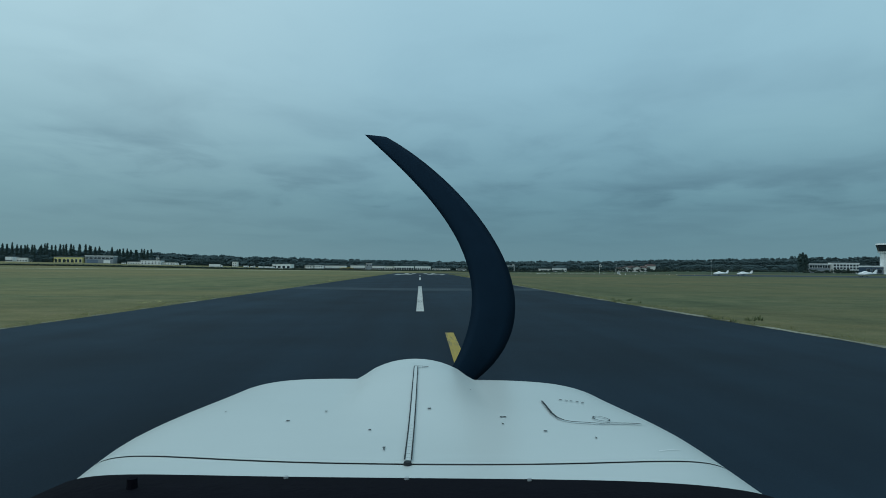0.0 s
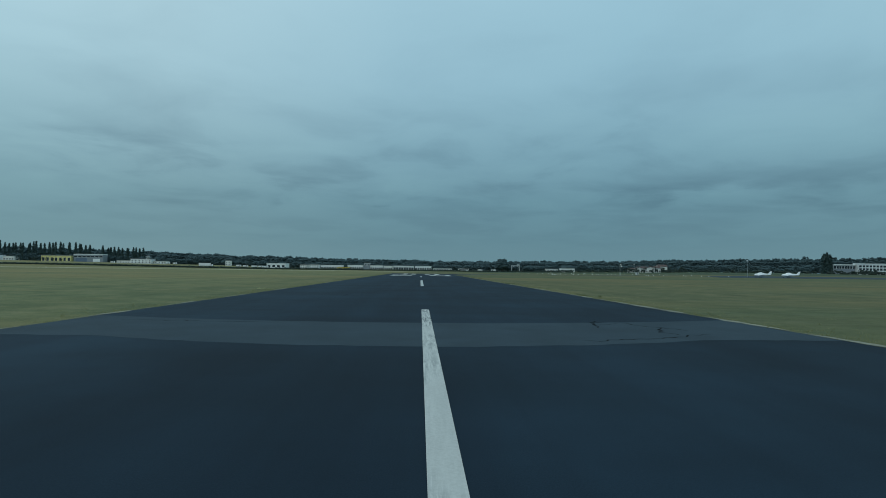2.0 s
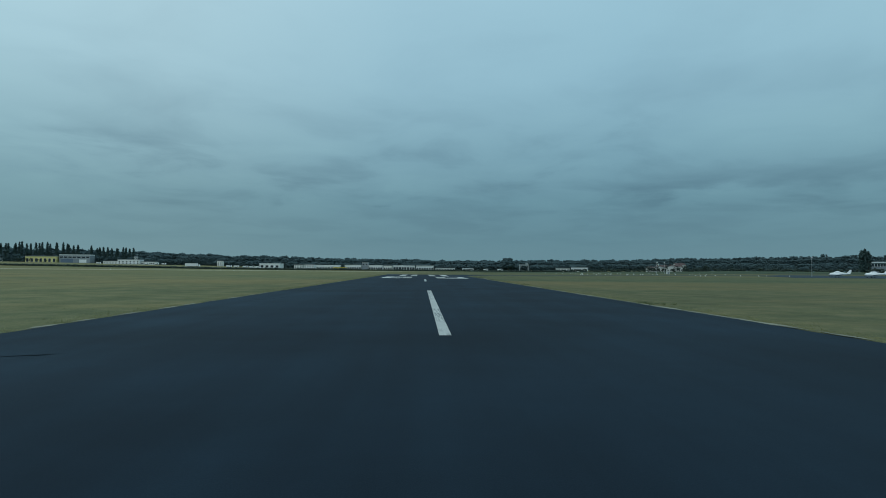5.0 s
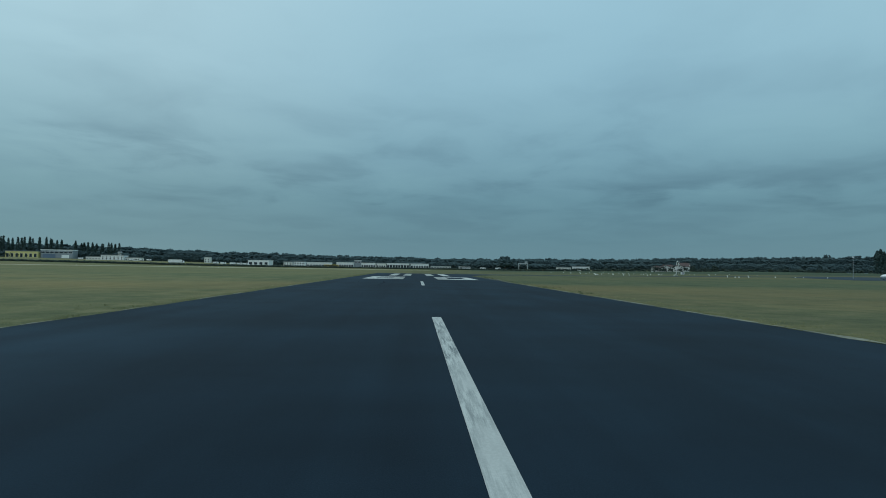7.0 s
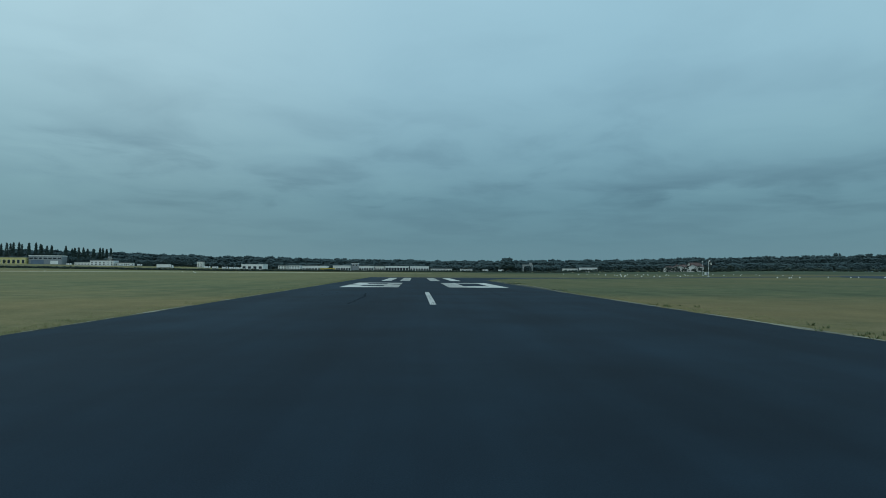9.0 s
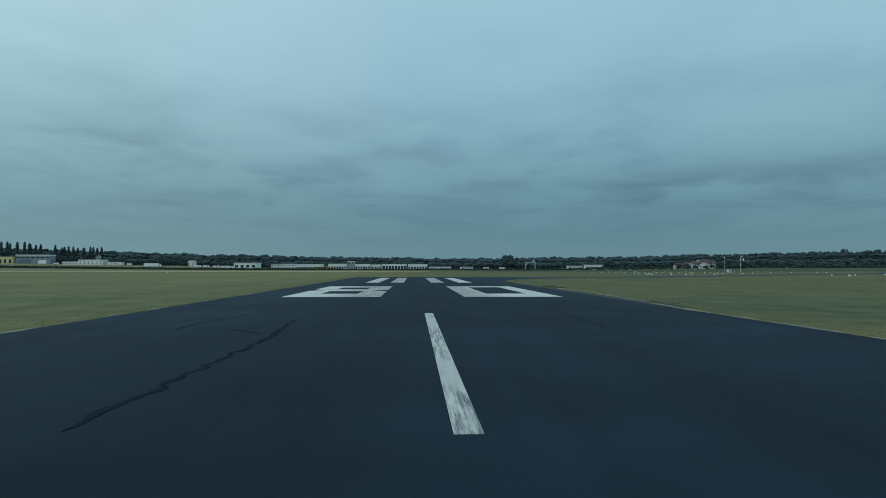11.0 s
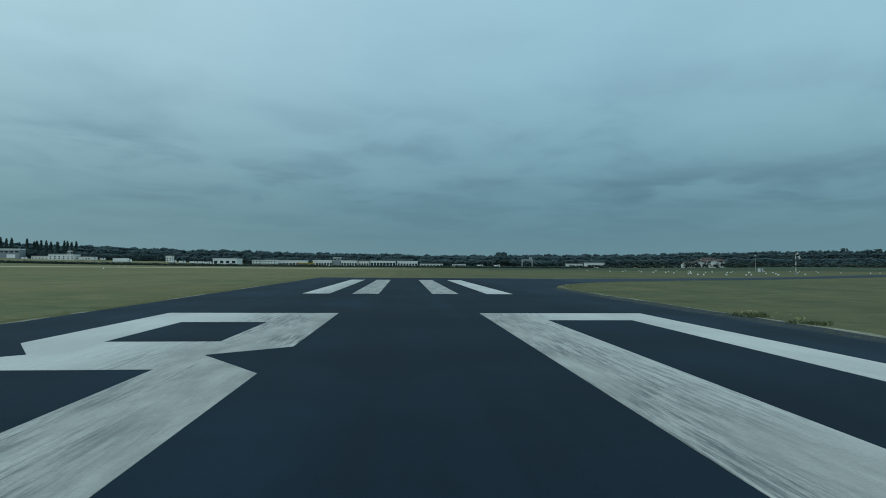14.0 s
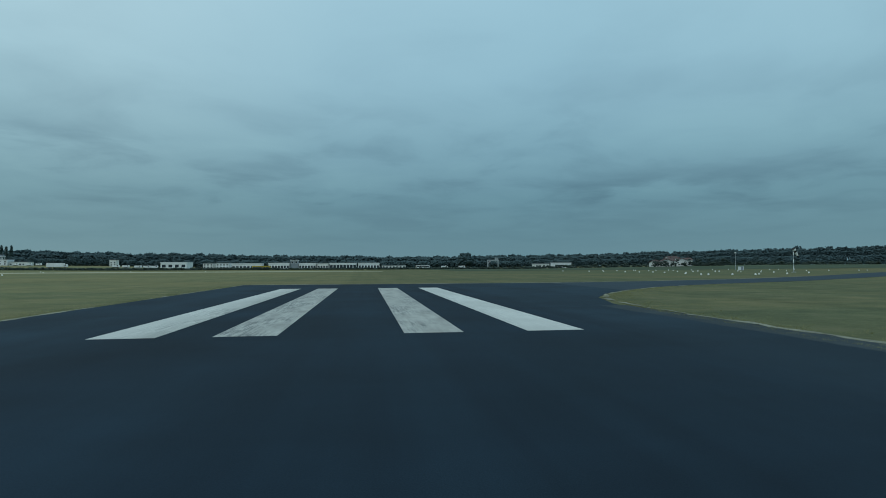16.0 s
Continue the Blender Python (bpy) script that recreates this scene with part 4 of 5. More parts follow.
block("works_building", "low works building with a dark glazed front", -37.5, -9, 650, 16, 5.4, M_WHITEWALL, [(0.8, 3.4, 2.9, 8)], roof=M_WHITEWALL, fascia=1.1, group=WORKS)
block("works_building", "white works building with a regular row of windows", -7, 16, 650, 14, 5.6, M_WHITEWALL, [(1.2, 2.4, 2.2, 7)], roof=M_WHITEWALL, fascia=0.9, group=WORKS)
block("low_store", "low pale store beside the works", 19, 45, 655, 10, 3.4, M_RENDER, [(1.0, 1.4, 2.0, 7)])
block("roadside_store", "white flat-roofed store beside the road", 164.5, 180, 505, 10, 4.4, M_WHITEWALL, [(1.0, 1.6, 1.8, 5)])
block("roadside_store", "low off-white store beside the road", 148, 161, 508, 9, 3.6, M_RENDER, [(1.0, 1.4, 1.6, 4)])
for x, y, w, eaves, ridge, turn in ((220.5, 431, 4.5, 3.6, 5.2, 10), (229, 428, 5, 4.6, 6.2, 84), (235.5, 437, 6.5, 4.8, 6.6, 6), (242, 429, 5, 5.0, 6.6, 78), (249.5, 438, 6, 5.2, 6.8, -8), (309, 560, 12, 7.5, 9.5, 5)):
    gable_house("white rendered house with a red tiled roof", x, y, w, 8.0, eaves, ridge, "houses before the wood", turn)

# terminal, hall and control tower
terminal = block("terminal_building", "white three-storey terminal with long window bands", 443, 472, 408, 7, 10.2, M_WHITEWALL, [(0.8, 2.3, 2.7, 8), (4.1, 2.2, 2.7, 8), (7.3, 2.0, 2.7, 8)], roof=M_WHITEWALL, fascia=1.0)
block("terminal_wing", "low terminal wing with a wide white roof slab", 420, 442.5, 412, 6, 9.0, M_GREYWALL, [(5.6, 2.6, 2.4, 8)], roof=M_WHITEWALL, overhang=1.2, fascia=1.1)
hall = block("airport_hall", "low blue and white airport hall", 426, 466, 344, 8, 6.8, M_DARKHALL, [(0.8, 4.2, 4.2, 7)], roof=M_WHITEWALL, fascia=1.4)


def control_tower(x, y):
    t = thing("control_tower", "airport control tower with a glazed flared cab", "tower", pose(x, y, ground_height(x, y) - 0.3))
    part("shaft", Geo().tube((0, 0, 0), (0, 0, 21), 4.0, 3.7, 8), M_WHITEWALL, t)
    part("gallery", Geo().tube((0, 0, 21), (0, 0, 22.2), 5.2, 5.7, 8), M_WHITEMETAL, t)
    part("cab_glass", Geo().tube((0, 0, 22.2), (0, 0, 28.6), 5.2, 6.8, 8), M_PANE, t, "dark slanted cab glazing")
    part("cab_roof", Geo().tube((0, 0, 28.6), (0, 0, 30.0), 7.3, 6.8, 8), M_WHITEMETAL, t)
    part("aerial", Geo().tube((0, 0, 30.0), (0, 0, 33.4), 0.18, 0.06, 6), M_STEEL, t)
    part("aerial", Geo().tube((3, 0, 30.0), (3, 0, 32.3), 0.15, 0.06, 6), M_STEEL, t)


control_tower(447, 346)


# ---- masts, frames, vehicles ----
def lattice_tower(x, y, h, w):
    t = thing("lattice_tower", "slim pale lattice tower above the office roofs", "tower", pose(x, y, ground_height(x, y) - 0.3))
    for sx in (-1, 1):
        for sy in (-1, 1):
            part("leg", Geo().tube((sx * w, sy * w, 0), (sx * w * 0.6, sy * w * 0.6, h), 0.22, 0.16, 6), M_WHITEMETAL, t)
    for k in range(4):
        z0, z1, a = h * k / 4, h * (k + 1) / 4, w * (1 - 0.1 * k)
        for s in (-1, 1):
            part("brace", Geo().tube((-s * a, -a, z0), (s * a * 0.9, -a * 0.9, z1), 0.14, 0.14, 5), M_WHITEMETAL, t)
    part("platform", Geo().box(-w, w, -w, w, h, h + 0.4), M_WHITEMETAL, t)
    part("cabin", Geo().box(-w * 0.7, w * 0.7, -w * 0.7, w * 0.7, h + 0.4, h + 2.4), M_GREYWALL, t)
    part("aerial", Geo().tube((0, 0, h + 2.4), (0, 0, h + 6), 0.12, 0.05, 5), M_STEEL, t)


lattice_tower(-447, 798, 11.6, 2.6)


def portal_frame(x, y):
    t = thing("portal_frame", "pale steel portal frame with a lamp housing", "frame", pose(x, y, ground_height(x, y) - 0.2))
    for s in (-1, 1):
        part("post", Geo().box(s * 4.7 - 0.45, s * 4.7 + 0.45, -0.4, 0.4, 0, 8.0), M_STEEL, t)
    part("beam", Geo().box(-5.3, 5.3, -0.45, 0.45, 7.0, 8.1), M_STEEL, t)
    part("lamp_housing", Geo().box(1.8, 4.6, -0.5, 0.5, 8.1, 10.0), M_STEEL, t)
    part("stay", Geo().tube((-4.5, 0, 4.8), (-1.8, 0, 7.2), 0.2, 0.2, 6), M_STEEL, t)
    part("stay", Geo().tube((4.5, 0, 4.8), (1.8, 0, 7.2), 0.2, 0.2, 6), M_STEEL, t)


portal_frame(114, 524)


def windsock(x, y):
    t = thing("windsock", "white and dark banded windsock drooping from a steel mast", "windsock", pose(x, y, ground_height(x, y) - 0.1))
    part("mast", Geo().tube((0, 0, 0), (0, 0, 6.3), 0.08, 0.06, 8), M_STEEL, t)
    part("base", Geo().box(-0.4, 0.4, -0.4, 0.4, 0, 0.25), M_STEEL, t)
    for k in range(3):
        part("mast_band", Geo().tube((0, 0, 0.9 + 1.8 * k), (0, 0, 1.8 + 1.8 * k), 0.095, 0.09, 8), M_WHITEMETAL, t)
    part("hoop", Geo().tube((0.02, 0, 6.30), (0.10, 0, 6.20), 0.46, 0.46, 14), M_BLACK, t)
    d = Vector((0.58, 0.0, -0.81))
    p, r0 = Vector((0.1, 0, 6.2)), 0.44
    for k in range(5):
        q, r1 = p + d * 0.52, r0 - 0.055
        part("sock_ring", Geo().tube(p, q, r0, r1, 14), M_BLACK if k in (1, 4) else M_WHITECLOTH, t, "dark cloth ring" if k in (1, 4) else "white cloth ring")
        p, r0, d = q, r1, (d + Vector((0.0, 0, -0.10))).normalized()


windsock(110.5, 166)


def slim_mast(x, y, h, label):
    t = thing("slim_mast", label, "mast", pose(x, y, ground_height(x, y) - 0.1))
    part("pole", Geo().tube((0, 0, 0), (0, 0, h), 0.11, 0.06, 8), M_STEEL, t)
    part("cross_arm", Geo().tube((-0.7, 0, h - 0.3), (0.7, 0, h - 0.3), 0.05, 0.05, 6), M_STEEL, t)
    part("lamp", Geo().box(-0.25, 0.25, -0.2, 0.2, h - 0.1, h + 0.25), M_WHITEMETAL, t)


slim_mast(165, 137, 8.2, "slim steel mast at the edge of the apron")
slim_mast(147.2, 240, 7.0, "slim steel mast beside a white cabinet")
slim_mast(-457, 822, 23, "tall thin aerial mast behind the office")


def cabinet(x, y):
    t = thing("field_cabinet", "small white equipment cabinet on the grass", "cabinet", pose(x, y, ground_height(x, y) - 0.05))
    part("body", Geo().box(-0.8, 0.8, -0.6, 0.6, 0, 1.5), M_WHITEMETAL, t)
    part("roof", Geo().box(-0.9, 0.9, -0.7, 0.7, 1.5, 1.6), M_STEEL, t)
    part("door", Geo().box(-0.4, 0.4, -0.65, -0.6, 0.1, 1.4), M_GREYWALL, t)


cabinet(148.8, 239)


def wheel(parent, x, y, r, w):
    ob = part("wheel", Geo().tube((x, y - w / 2, r), (x, y + w / 2, r), r, r, 14), M_BLACK, parent)
    part("rim", Geo().tube((x, y - w / 2 - 0.02, r), (x, y - w / 2 + 0.03, r), r * 0.55, r * 0.55, 10), M_STEEL, ob)


def long_vehicle(name, label, x, y, length, height, body, category, cab=True, rz=0.0, group=""):
    t = thing(name, label, category, pose(x, y, ground_height(x, y), rz=rz), group)
    a, b = -length / 2, length / 2
    part("body", Geo().box(a, b - (2.6 if cab else 0), -1.25, 1.25, 0.75, height), body, t)
    if cab:
        section = [(-1.2, 0.6), (1.2, 0.6), (1.2, 2.9), (-1.2, 2.9)]
        part("cab", Geo().loft([[(b - 2.3, p, q) for p, q in section], [(b - 0.6, p, q) for p, q in section], [(b, p * 0.96, min(q, 2.1)) for p, q in section]]), M_WHITEMETAL, t)
        part("windscreen", Geo().box(b - 1.9, b - 0.75, -1.23, 1.23, 1.7, 2.6), M_PANE, t)
    else:
        part("window_band", Geo().box(a + 0.5, b - 0.3, -1.28, 1.28, height * 0.52, height * 0.8), M_PANE, t)
    part("chassis", Geo().box(a + 0.2, b - 0.2, -1.0, 1.0, 0.45, 0.75), M_BLACK, t)
    for wx in (a + 1.6, a + 2.9, b - 1.6):
        for wy in (-1.05, 1.05):
            wheel(t, wx, wy, 0.5, 0.3)
    return t


long_vehicle("articulated_lorry", "long white box lorry parked beside the road", -263.5, 560, 16.5, 4.0, M_WHITEWALL, "lorry")
long_vehicle("yellow_bus", "long yellow bus on the far road", -102, 612, 17, 3.4, M_YELLOWPAINT, "bus", cab=False)
long_vehicle("white_bus", "white bus on the far road", 55, 566, 13, 3.2, M_WHITEMETAL, "bus", cab=False)
for x in (-250, -240.5, -229, -220.5, -213):
    long_vehicle("white_van", "white van parked before the hangar", x, 642, 6.6, 2.7, M_WHITEMETAL, "van", group="vans before the hangar")
for x in (76, 93):
    long_vehicle("white_van", "white van on the far road", x, 566, 6.0, 2.6, M_WHITEMETAL, "van", group="vans on the road")
for x in (-424, -409, -398, -497):
    long_vehicle("white_van", "white van parked by the low stores", x, 785, 6.2, 2.6, M_WHITEMETAL, "van", group="vans by the stores")


# ---- parked light aircraft ----
def oval(y, x, z, a, b, n=14):
    return [(x + a * math.cos(2 * math.pi * i / n), y, z + b * math.sin(2 * math.pi * i / n)) for i in range(n)]


def wing_shape(x0, x1, y_lead, chord0, chord1, z0, z1, sweep, thick):
    def section(x, lead, chord, z):
        return [(x, lead, z), (x, lead - chord * 0.3, z + thick * chord), (x, lead - chord, z + 0.01), (x, lead - chord * 0.3, z - thick * 0.5 * chord)]
    return Geo().loft([section(x0, y_lead, chord0, z0), section(x1, y_lead - sweep, chord1, z1)])


def light_aircraft(x, y, rz, size=1.0):
    t = thing("light_aircraft", "white low-wing light aircraft parked on the apron", "aircraft", pose(x, y, ground_height(x, y) + 0.05, rz=rz) @ Matrix.Diagonal((size, size, size, 1)), "parked light aircraft")
    rings = [oval(2.6, 0, 1.2, 0.28, 0.28), oval(2.35, 0, 1.2, 0.48, 0.48), oval(1.2, 0, 1.25, 0.60, 0.66), oval(-0.6, 0, 1.35, 0.62, 0.74), oval(-2.4, 0, 1.4, 0.36, 0.46), oval(-4.4, 0, 1.45, 0.10, 0.18)]
    part("fuselage", Geo().loft(rings[::-1]), M_AIRFRAME, t, smooth=True)
    part("canopy", Geo().loft([oval(1.2, 0, 1.75, 0.2, 0.15), oval(0.6, 0, 1.9, 0.50, 0.44), oval(-0.5, 0, 1.95, 0.52, 0.46), oval(-1.7, 0, 1.7, 0.3, 0.2)][::-1]), M_AIRFRAME, t, "white cover over the cabin", True)
    for s in (-1, 1):
        part("wing", wing_shape(s * 0.45, s * 4.7, 0.9, 1.6, 1.25, 0.9, 1.25, 0.15, 0.06), M_AIRFRAME, t)
        part("tailplane", wing_shape(s * 0.08, s * 1.55, -3.5, 0.85, 0.6, 1.35, 1.38, 0.2, 0.05), M_AIRFRAME, t)
        part("main_leg", Geo().tube((s * 1.3, 0.0, 0.95), (s * 1.35, 0.0, 0.2), 0.05, 0.04, 6), M_STEEL, t)
        part("main_wheel", Geo().tube((s * 1.35 - 0.07, 0, 0.19), (s * 1.35 + 0.07, 0, 0.19), 0.19, 0.19, 12), M_BLACK, t)
    fin = [(-3.0, 1.45), (-4.5, 1.35), (-4.95, 2.95), (-4.25, 2.95)]
    part("fin", Geo().loft([[(-0.05, a, b) for a, b in fin], [(0.05, a, b) for a, b in fin]]), M_AIRFRAME, t)
    part("nose_leg", Geo().tube((0, 1.8, 0.9), (0, 1.9, 0.2), 0.05, 0.04, 6), M_STEEL, t)
    part("nose_wheel", Geo().tube((-0.06, 1.9, 0.17), (0.06, 1.9, 0.17), 0.17, 0.17, 12), M_BLACK, t)
    part("spinner", Geo().tube((0, 2.6, 1.15), (0, 2.95, 1.15), 0.2, 0.04, 10), M_WHITEMETAL, t)
    part("propeller_blade", Geo().box(-0.06, 0.06, 2.66, 2.7, 1.15, 2.05), M_BLACK, t)
    part("propeller_blade", Geo().box(-0.06, 0.06, 2.66, 2.7, 0.3, 1.15), M_BLACK, t)
    return t


light_aircraft(153.0, 107, 74, 0.95)
light_aircraft(162.5, 102, 71, 0.95)
light_aircraft(249, 130, 84, 1.35)

# ---- white markers on the grass ----
marker = thing("field_marker", "small white marker standing on the grass", "marker", pose(66, 137, -0.02), "field markers")
part("board", Geo().loft([[(-0.17, -0.12, 0), (0.17, -0.12, 0), (0.17, 0.12, 0), (-0.17, 0.12, 0)], [(-0.11, -0.04, 0.34), (0.11, -0.04, 0.34), (0.11, 0.04, 0.34), (-0.11, 0.04, 0.34)]]), M_MARKER, marker)
part("foot", Geo().box(-0.2, 0.2, -0.15, 0.15, 0.0, 0.03), M_BLACK, marker)
for line, x in enumerate((76, 104)):
    for k in range(20):
        y = 12 + 10.5 * k + rng.normal(0, 2.0) + 22 * line
        xx = x + rng.normal(0, 1.6)
        if (line or k) and not 46 < y - 0.69 * xx < 78 and y > 96:
            copy_thing(marker, pose(xx, y, ground_height(xx, y), rz=rng.uniform(-40, 40)))
for x0, y0, slope, count in ((62, 136, 0.16, 8), (80, 184, 0.22, 11), (76, 234, 0.16, 13), (110, 118, 0.5, 6)):
    for k in range(count):
        xx = x0 + 9.0 * k + rng.normal(0, 2.4)
        y = y0 + slope * (xx - x0) + rng.normal(0, 1.5)
        if not 48 < y - 0.69 * xx < 76:
            copy_thing(marker, pose(xx, y, ground_height(xx, y), rz=rng.uniform(-40, 40)))
for x, y in ((-118, 262), (-89, 189), (-96, 284), (-141, 304), (-188, 252), (-250, 246), (-63, 272), (-305, 238)):
    copy_thing(marker, pose(x, y, ground_height(x, y), rz=10))


# ---- the aircraft nose at the start of the runway stretch ----
M_COWL = plain("white_cowling_paint", (0.540, 0.585, 0.580), 0.35, 0.0, 0.4, grain=2.5, vary=0.045)
M_SEAM = plain("dark_panel_gap", (0.012, 0.014, 0.018), 0.6)
M_TRIM = plain("dark_trim", (0.006, 0.006, 0.010), 0.95, spec=0.05, grain=30, relief=0.2)
M_BLADEPAINT = plain("dark_propeller_paint", (0.008, 0.021, 0.038), 0.85, spec=0.08, grain=12)

CX, HALF = -0.066, 0.715
nose = thing("aircraft_nose", "white engine cowling and dark propeller of a light aircraft", "aircraft", pose(0.434, -171.8, 0.0, rz=-2.36))


def deck_height(d):
    return 1.4445 - 0.0293 * (d - 0.9)


def cowl_point(u, d, lift=0.0):
    """A point of the cowling's upper skin: u from -1 to 1 across, d metres ahead of the eye."""
    front = smooth_step((d - 1.84) / 0.2)
    half = HALF * (1 - (0.085 if u < 0 else 0.03) * smooth_step((1.35 - d) / 0.45) - (0.012 if u < 0 else -0.004) - 0.09 * smooth_step((d - 1.35) / 0.6) - 0.10 * front)
    x = CX - 0.022 * (d - 0.9) + u * half
    z = deck_height(d) - 0.145 * (1 - (1 - min(1, abs(u)) ** 5.5) ** 0.5) - 0.14 * front ** 2
    w = (x - CX + 0.022 * (d - 0.9)) / 0.176
    rise = max(0.0, 1 - w * w)
    z += 0.060 * rise ** 0.62 * smooth_step((d - 1.15) / 0.75) + 0.05 * front * rise
    return (x, d, z + lift)


def seam(u):
    """Where the cowling ends and the fixed strip begins: it sweeps forward at both sides."""
    return 0.990 + 0.05 * u ** 2 + 0.17 * u ** 4


def lip_edge(u):
    """The rear edge of the fixed strip, along the foot of the windscreen."""
    return 0.899 + (0.14 * u ** 4 if u < 0 else 0.12 * u ** 8)


def front_edge(u):
    return 2.02


def skin(near, far, steps, across=56, thick=0.012, off=(0.0, 0.0)):
    """Skin of the cowling between two lines across it, near and far, each shifted along by off."""
    g = Geo()
    us = [math.sin(math.pi / 2 * (2 * i / across - 1)) for i in range(across + 1)]
    for lift in (0.0, -thick):
        rings = []
        for k in range(steps + 1):
            t = k / steps
            rings.append([cowl_point(u, (near(u) + off[0]) * (1 - t) + (far(u) + off[1]) * t, lift) for u in us])
        g.loft([r[::-1] for r in rings] if lift else rings, closed=False)
    return g


part("cowling", skin(seam, front_edge, 60, 72, off=(0.004, 0)), M_COWL, nose, "white painted cowling with a central hinge", True)
part("scuttle", skin(lip_edge, seam, 10, 72, off=(0, -0.004)), M_COWL, nose, "white fixed strip behind the cowling", True)
part("cowling_gap", skin(seam, seam, 3, 72, 0.004, off=(-0.012, 0.012)), M_SEAM, nose).location.z = -0.006


def sheet_strip(points, width, lift=0.002):
    """A narrow band that lies on the cowling along points (u, d)."""
    verts = []
    for i, (u, d) in enumerate(points):
        a, b = points[max(0, i - 1)], points[min(len(points) - 1, i + 1)]
        along = Vector(((b[0] - a[0]) * HALF, b[1] - a[1])).normalized()
        for s in (-1, 1):
            verts.append(cowl_point(u - s * along.y * width / HALF, d + s * along.x * width, lift))
    return Geo().add(verts, [(2 * i, 2 * i + 1, 2 * i + 3, 2 * i + 2) for i in range(len(points) - 1)])


def along(p, q, n=24):
    return [(p[0] + (q[0] - p[0]) * i / n, p[1] + (q[1] - p[1]) * i / n) for i in range(n + 1)]


hinge = part("hinge", sheet_strip(along((0.0135, 1.0), (0.005, 1.765), 40), 0.005, 0.004), M_COWL, nose, "piano hinge along the centre line")
for off in (-0.0085, 0.0085):
    part("hinge_gap", sheet_strip(along((0.0135 + off, 1.0), (0.005 + off, 1.765), 40), 0.0013, 0.005), M_SEAM, hinge)
part("hinge_end", sheet_strip(along((-0.004, 1.768), (0.062, 1.768), 8), 0.003, 0.004), M_SEAM, hinge)
for k in range(11):
    d = 1.012 + 0.022 * k
    part("hinge_knuckle", sheet_strip(along((0.0085 - 0.0002 * k, d), (0.0180 - 0.0002 * k, d), 2), 0.0005, 0.0055), M_SEAM, hinge)
part("hinge_pin", Geo().tube(cowl_point(0.0135, 0.986, 0.001), cowl_point(0.0135, 0.986, 0.006), 0.008, 0.006, 10), M_SEAM, hinge)
flap_path = [(0.498, 1.535), (0.489, 1.46), (0.482, 1.39), (0.486, 1.345), (0.500, 1.317), (0.522, 1.305), (0.61, 1.302), (0.69, 1.327), (0.77, 1.356)]
flap_path = [p for a, b in zip(flap_path, flap_path[1:]) for p in along(a, b, 6)[:-1]] + flap_path[-1:]
flap = part("oil_flap", sheet_strip(flap_path, 0.0027, 0.0035), M_SEAM, nose, "outline of the oil filler flap")
latch = [(0.637 + 0.026 * math.cos(a), 1.356 + 0.024 * math.sin(a)) for a in np.linspace(0, 2 * math.pi, 25)]
part("flap_latch", sheet_strip(latch, 0.0016, 0.003), M_SEAM, flap)
for u in (0.580, 0.600, 0.618, 0.640, 0.658):
    part("flap_hinge", sheet_strip(along((u, 1.566 - 0.2 * (u - 0.58)), (u + 0.011, 1.566 - 0.2 * (u - 0.58)), 3), 0.004, 0.003), M_SEAM, flap)
for k, (u, d) in enumerate(((0.235, 1.62), (0.298, 1.344), (0.307, 1.346), (0.294, 1.279), (-0.296, 1.385), (-0.396, 1.288), (-0.060, 1.072), (-0.063, 1.085), (0.059, 1.372), (-0.65, 1.399), (-0.12, 1.21), (0.41, 1.22), (0.55, 1.18))):
    part("chip", sheet_strip(along((u, d), (u + 0.005 + 0.003 * (k % 3), d), 2), 0.0035, 0.002), M_SEAM, nose, "dark chip in the paint")
part("scratch", sheet_strip(along((0.704, 1.116), (0.79, 1.165), 8), 0.0011, 0.002), M_WHITEMETAL, nose, "pale scratch in the paint")

# sides, belly and firewall below the skin
for s in (-1, 1):
    g = Geo()
    rings = []
    for k in range(25):
        d = lip_edge(s) + (2.02 - lip_edge(s)) * k / 24
        x, _, z = cowl_point(s * 1.0, d)
        x -= s * 0.002
        ring = [(x, d, z), (x + s * 0.03, d, z - 0.14), (x + s * 0.02, d, z - 0.3), (x - s * 0.12, d, z - 0.46), (CX, d, z - 0.5)]
        rings.append(ring if s < 0 else ring[::-1])
    part("side_panel", g.loft(rings, closed=False), M_COWL, nose, smooth=True)
face = [cowl_point(math.sin(math.pi / 2 * (2 * i / 20 - 1)), 2.02) for i in range(21)]
bottom = [(CX + 0.4 * math.cos(a), 2.02, 0.98 - 0.1 * math.sin(a)) for a in np.linspace(0, math.pi, 9)]
part("nose_bowl", Geo().loft([[Vector(p) for p in face + bottom], [Vector((CX, 2.06, 1.2)) + (Vector(p) - Vector((CX, 2.02, 1.2))) * 0.8 for p in face + bottom]]), M_COWL, nose, smooth=True)
for s in (-1, 1):
    part("air_inlet", Geo().tube((CX + s * 0.27, 2.065, 1.23), (CX + s * 0.27, 2.075, 1.23), 0.09, 0.09, 18), M_SEAM, nose)
part("nose_leg", Geo().tube((CX, 1.55, 0.95), (CX, 1.7, 0.2), 0.04, 0.035, 10), M_STEEL, nose)
tyre = part("nose_wheel", Geo().tube((CX - 0.08, 1.7, 0.2), (CX + 0.08, 1.7, 0.2), 0.2, 0.2, 24), M_BLACK, nose)
part("rim", Geo().tube((CX - 0.085, 1.7, 0.2), (CX + 0.085, 1.7, 0.2), 0.09, 0.09, 16), M_STEEL, tyre)

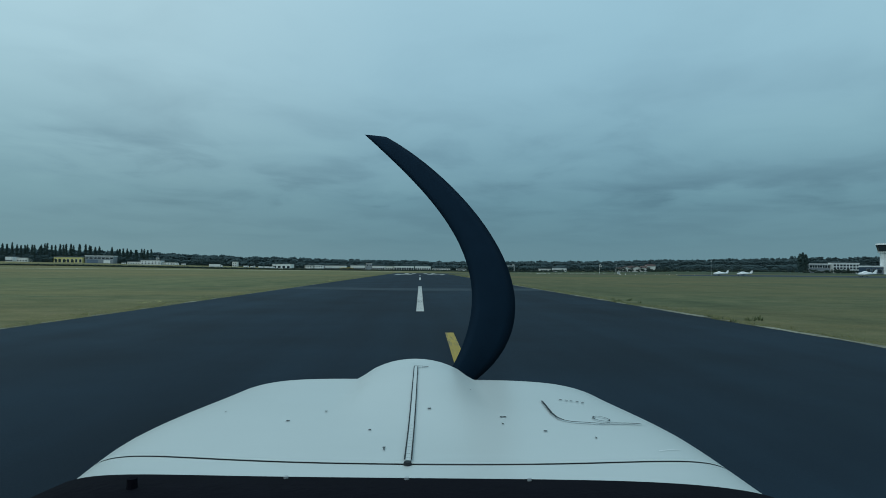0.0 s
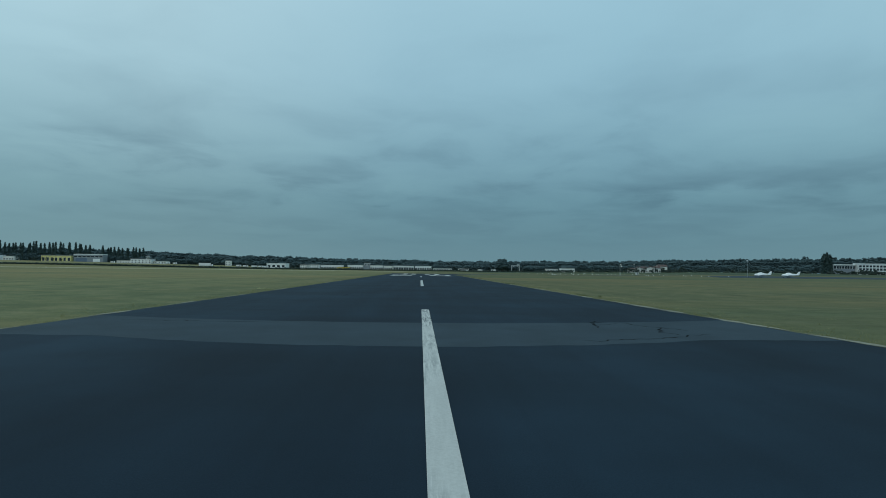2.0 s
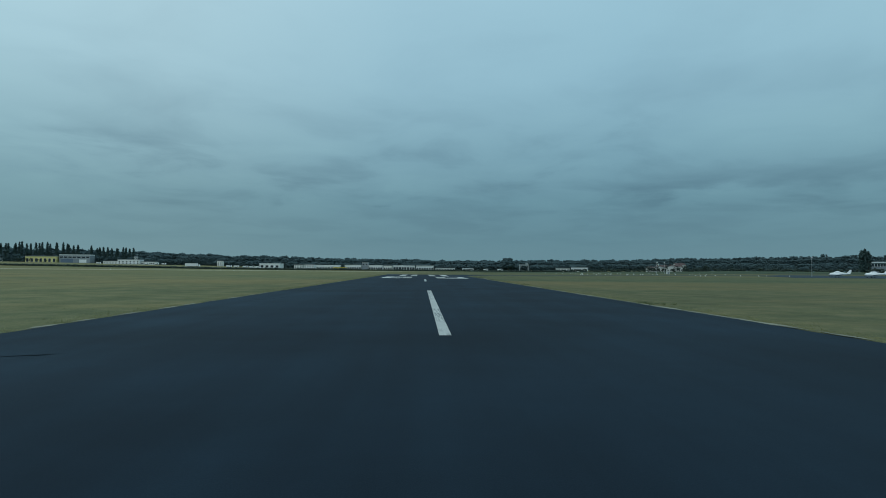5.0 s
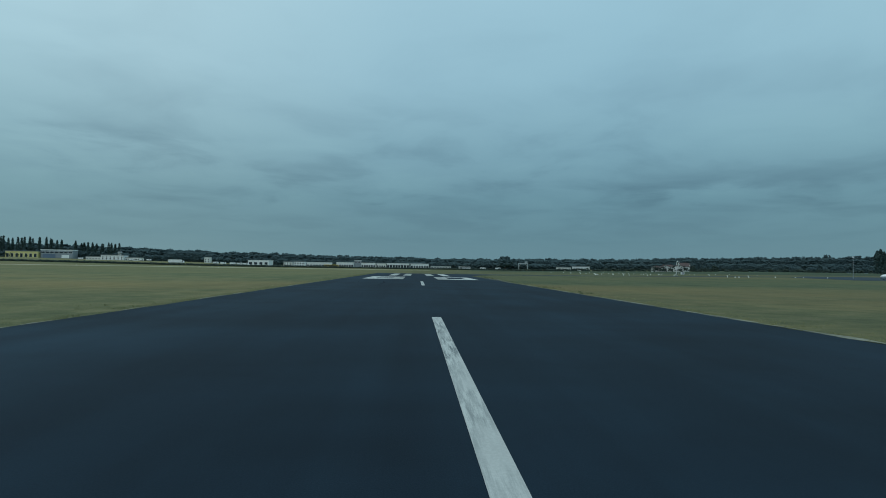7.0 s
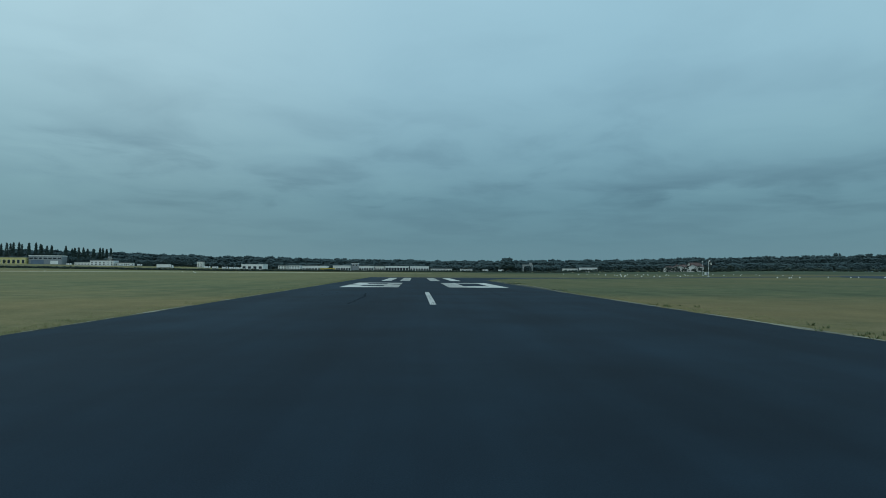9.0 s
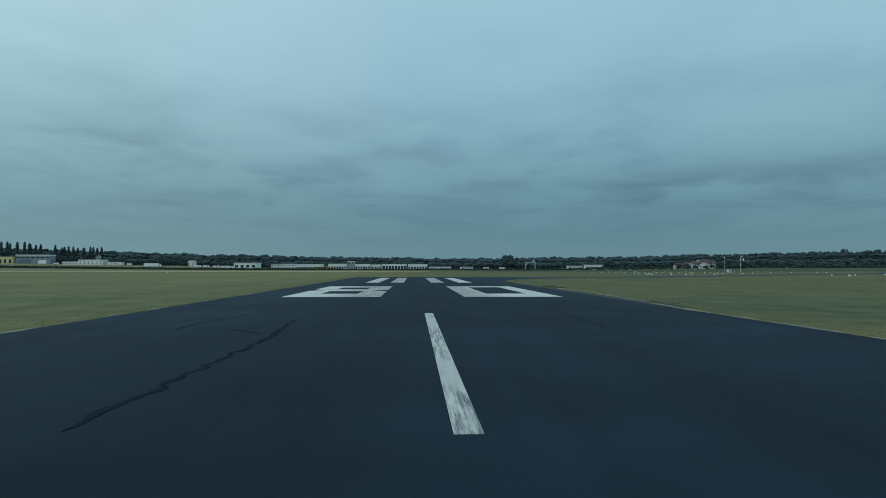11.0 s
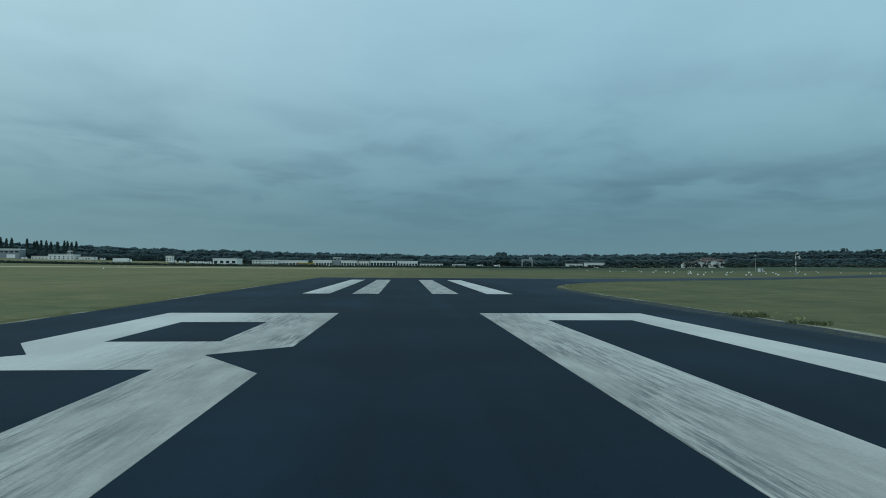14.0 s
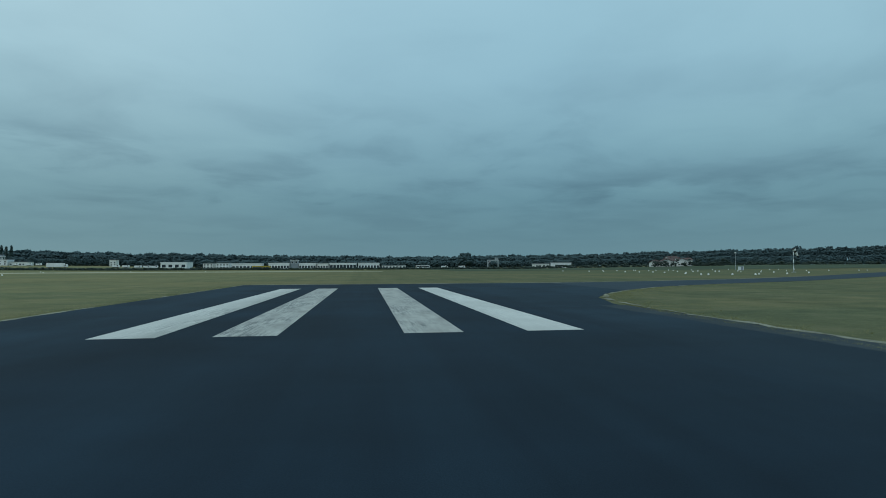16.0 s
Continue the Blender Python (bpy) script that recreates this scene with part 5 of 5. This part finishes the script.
# dark trim with screws under the windscreen
lip = [cowl_point(u, lip_edge(u)) for u in (math.sin(math.pi / 2 * (2 * i / 60 - 1)) for i in range(61))]
trim = part("windscreen_trim", Geo().loft([[(x, y, z + 0.004) for x, y, z in lip], [(x, y - 0.012, z + 0.012) for x, y, z in lip], [(x * 1.03, y - 0.34, z + 0.03) for x, y, z in lip], [(x * 1.03, y - 0.34, z - 0.05) for x, y, z in lip]], closed=False), M_TRIM, nose, "dark trim under the windscreen", True)
for u in (-0.268, 0.018, 0.290):
    x, y, z = cowl_point(u, 0.900)
    screw = part("screw", Geo().tube((x, y - 0.020, z + 0.006), (x, y - 0.020, z + 0.0155), 0.0045, 0.0035, 10), M_STEEL, trim, "bright metal screw")
    part("washer", Geo().tube((x, y - 0.020, z + 0.008), (x, y - 0.020, z + 0.0115), 0.0075, 0.0075, 12), M_STEEL, screw)
x, y, z = cowl_point(-0.60, 0.90)
part("stop_pin", Geo().tube((x, y - 0.060, z + 0.0), (x, y - 0.061, z + 0.030), 0.008, 0.007, 10), M_TRIM, trim, "short dark stop pin")


# propeller
def bezier(points, t):
    s = 1 - t
    a, b, c, d = (Vector((x, 0, z)) for x, z in points)
    return a * s ** 3 + b * 3 * s * s * t + c * 3 * s * t * t + d * t ** 3


def blade(depth_at=2.17):
    """A curved, tapering blade: thick in the middle, thin at its two edges, the tip cut off level."""
    trailing, leading = ((-0.310, 2.302), (0.007, 2.017), (0.292, 1.741), (-0.032, 1.304)), ((-0.229, 2.300), (0.082, 2.135), (0.560, 1.617), (0.081, 1.314))
    rings = []
    for k in range(49):
        t = k / 48
        a, b = bezier(trailing, t), bezier(leading, t)
        thick, twist = 0.005 + 0.014 * t, Vector((0, 0.012 + 0.022 * t, 0))
        ring = [a - twist]
        for f, bulge in ((0.2, 0.75), (0.45, 1.0), (0.75, 0.6)):
            ring.append(a.lerp(b, f) + twist * (2 * f - 1) + Vector((0, thick * bulge, 0)))
        ring.append(b + twist)
        for f, bulge in ((0.75, 0.5), (0.45, 0.8), (0.2, 0.6)):
            ring.append(a.lerp(b, f) + twist * (2 * f - 1) - Vector((0, thick * bulge, 0)))
        rings.append([p + Vector((0, depth_at, 0)) for p in ring])
    return Geo().loft(rings)


part("propeller_blade", blade(), M_BLADEPAINT, nose, "dark curved propeller blade", True)
part("propeller_hub", Geo().tube((CX - 0.02, 2.07, 1.16), (CX - 0.02, 2.24, 1.16), 0.1, 0.1, 18), M_STEEL, nose)
part("spinner", Geo().tube((CX - 0.02, 2.24, 1.16), (CX - 0.02, 2.42, 1.16), 0.12, 0.03, 18), M_COWL, nose)
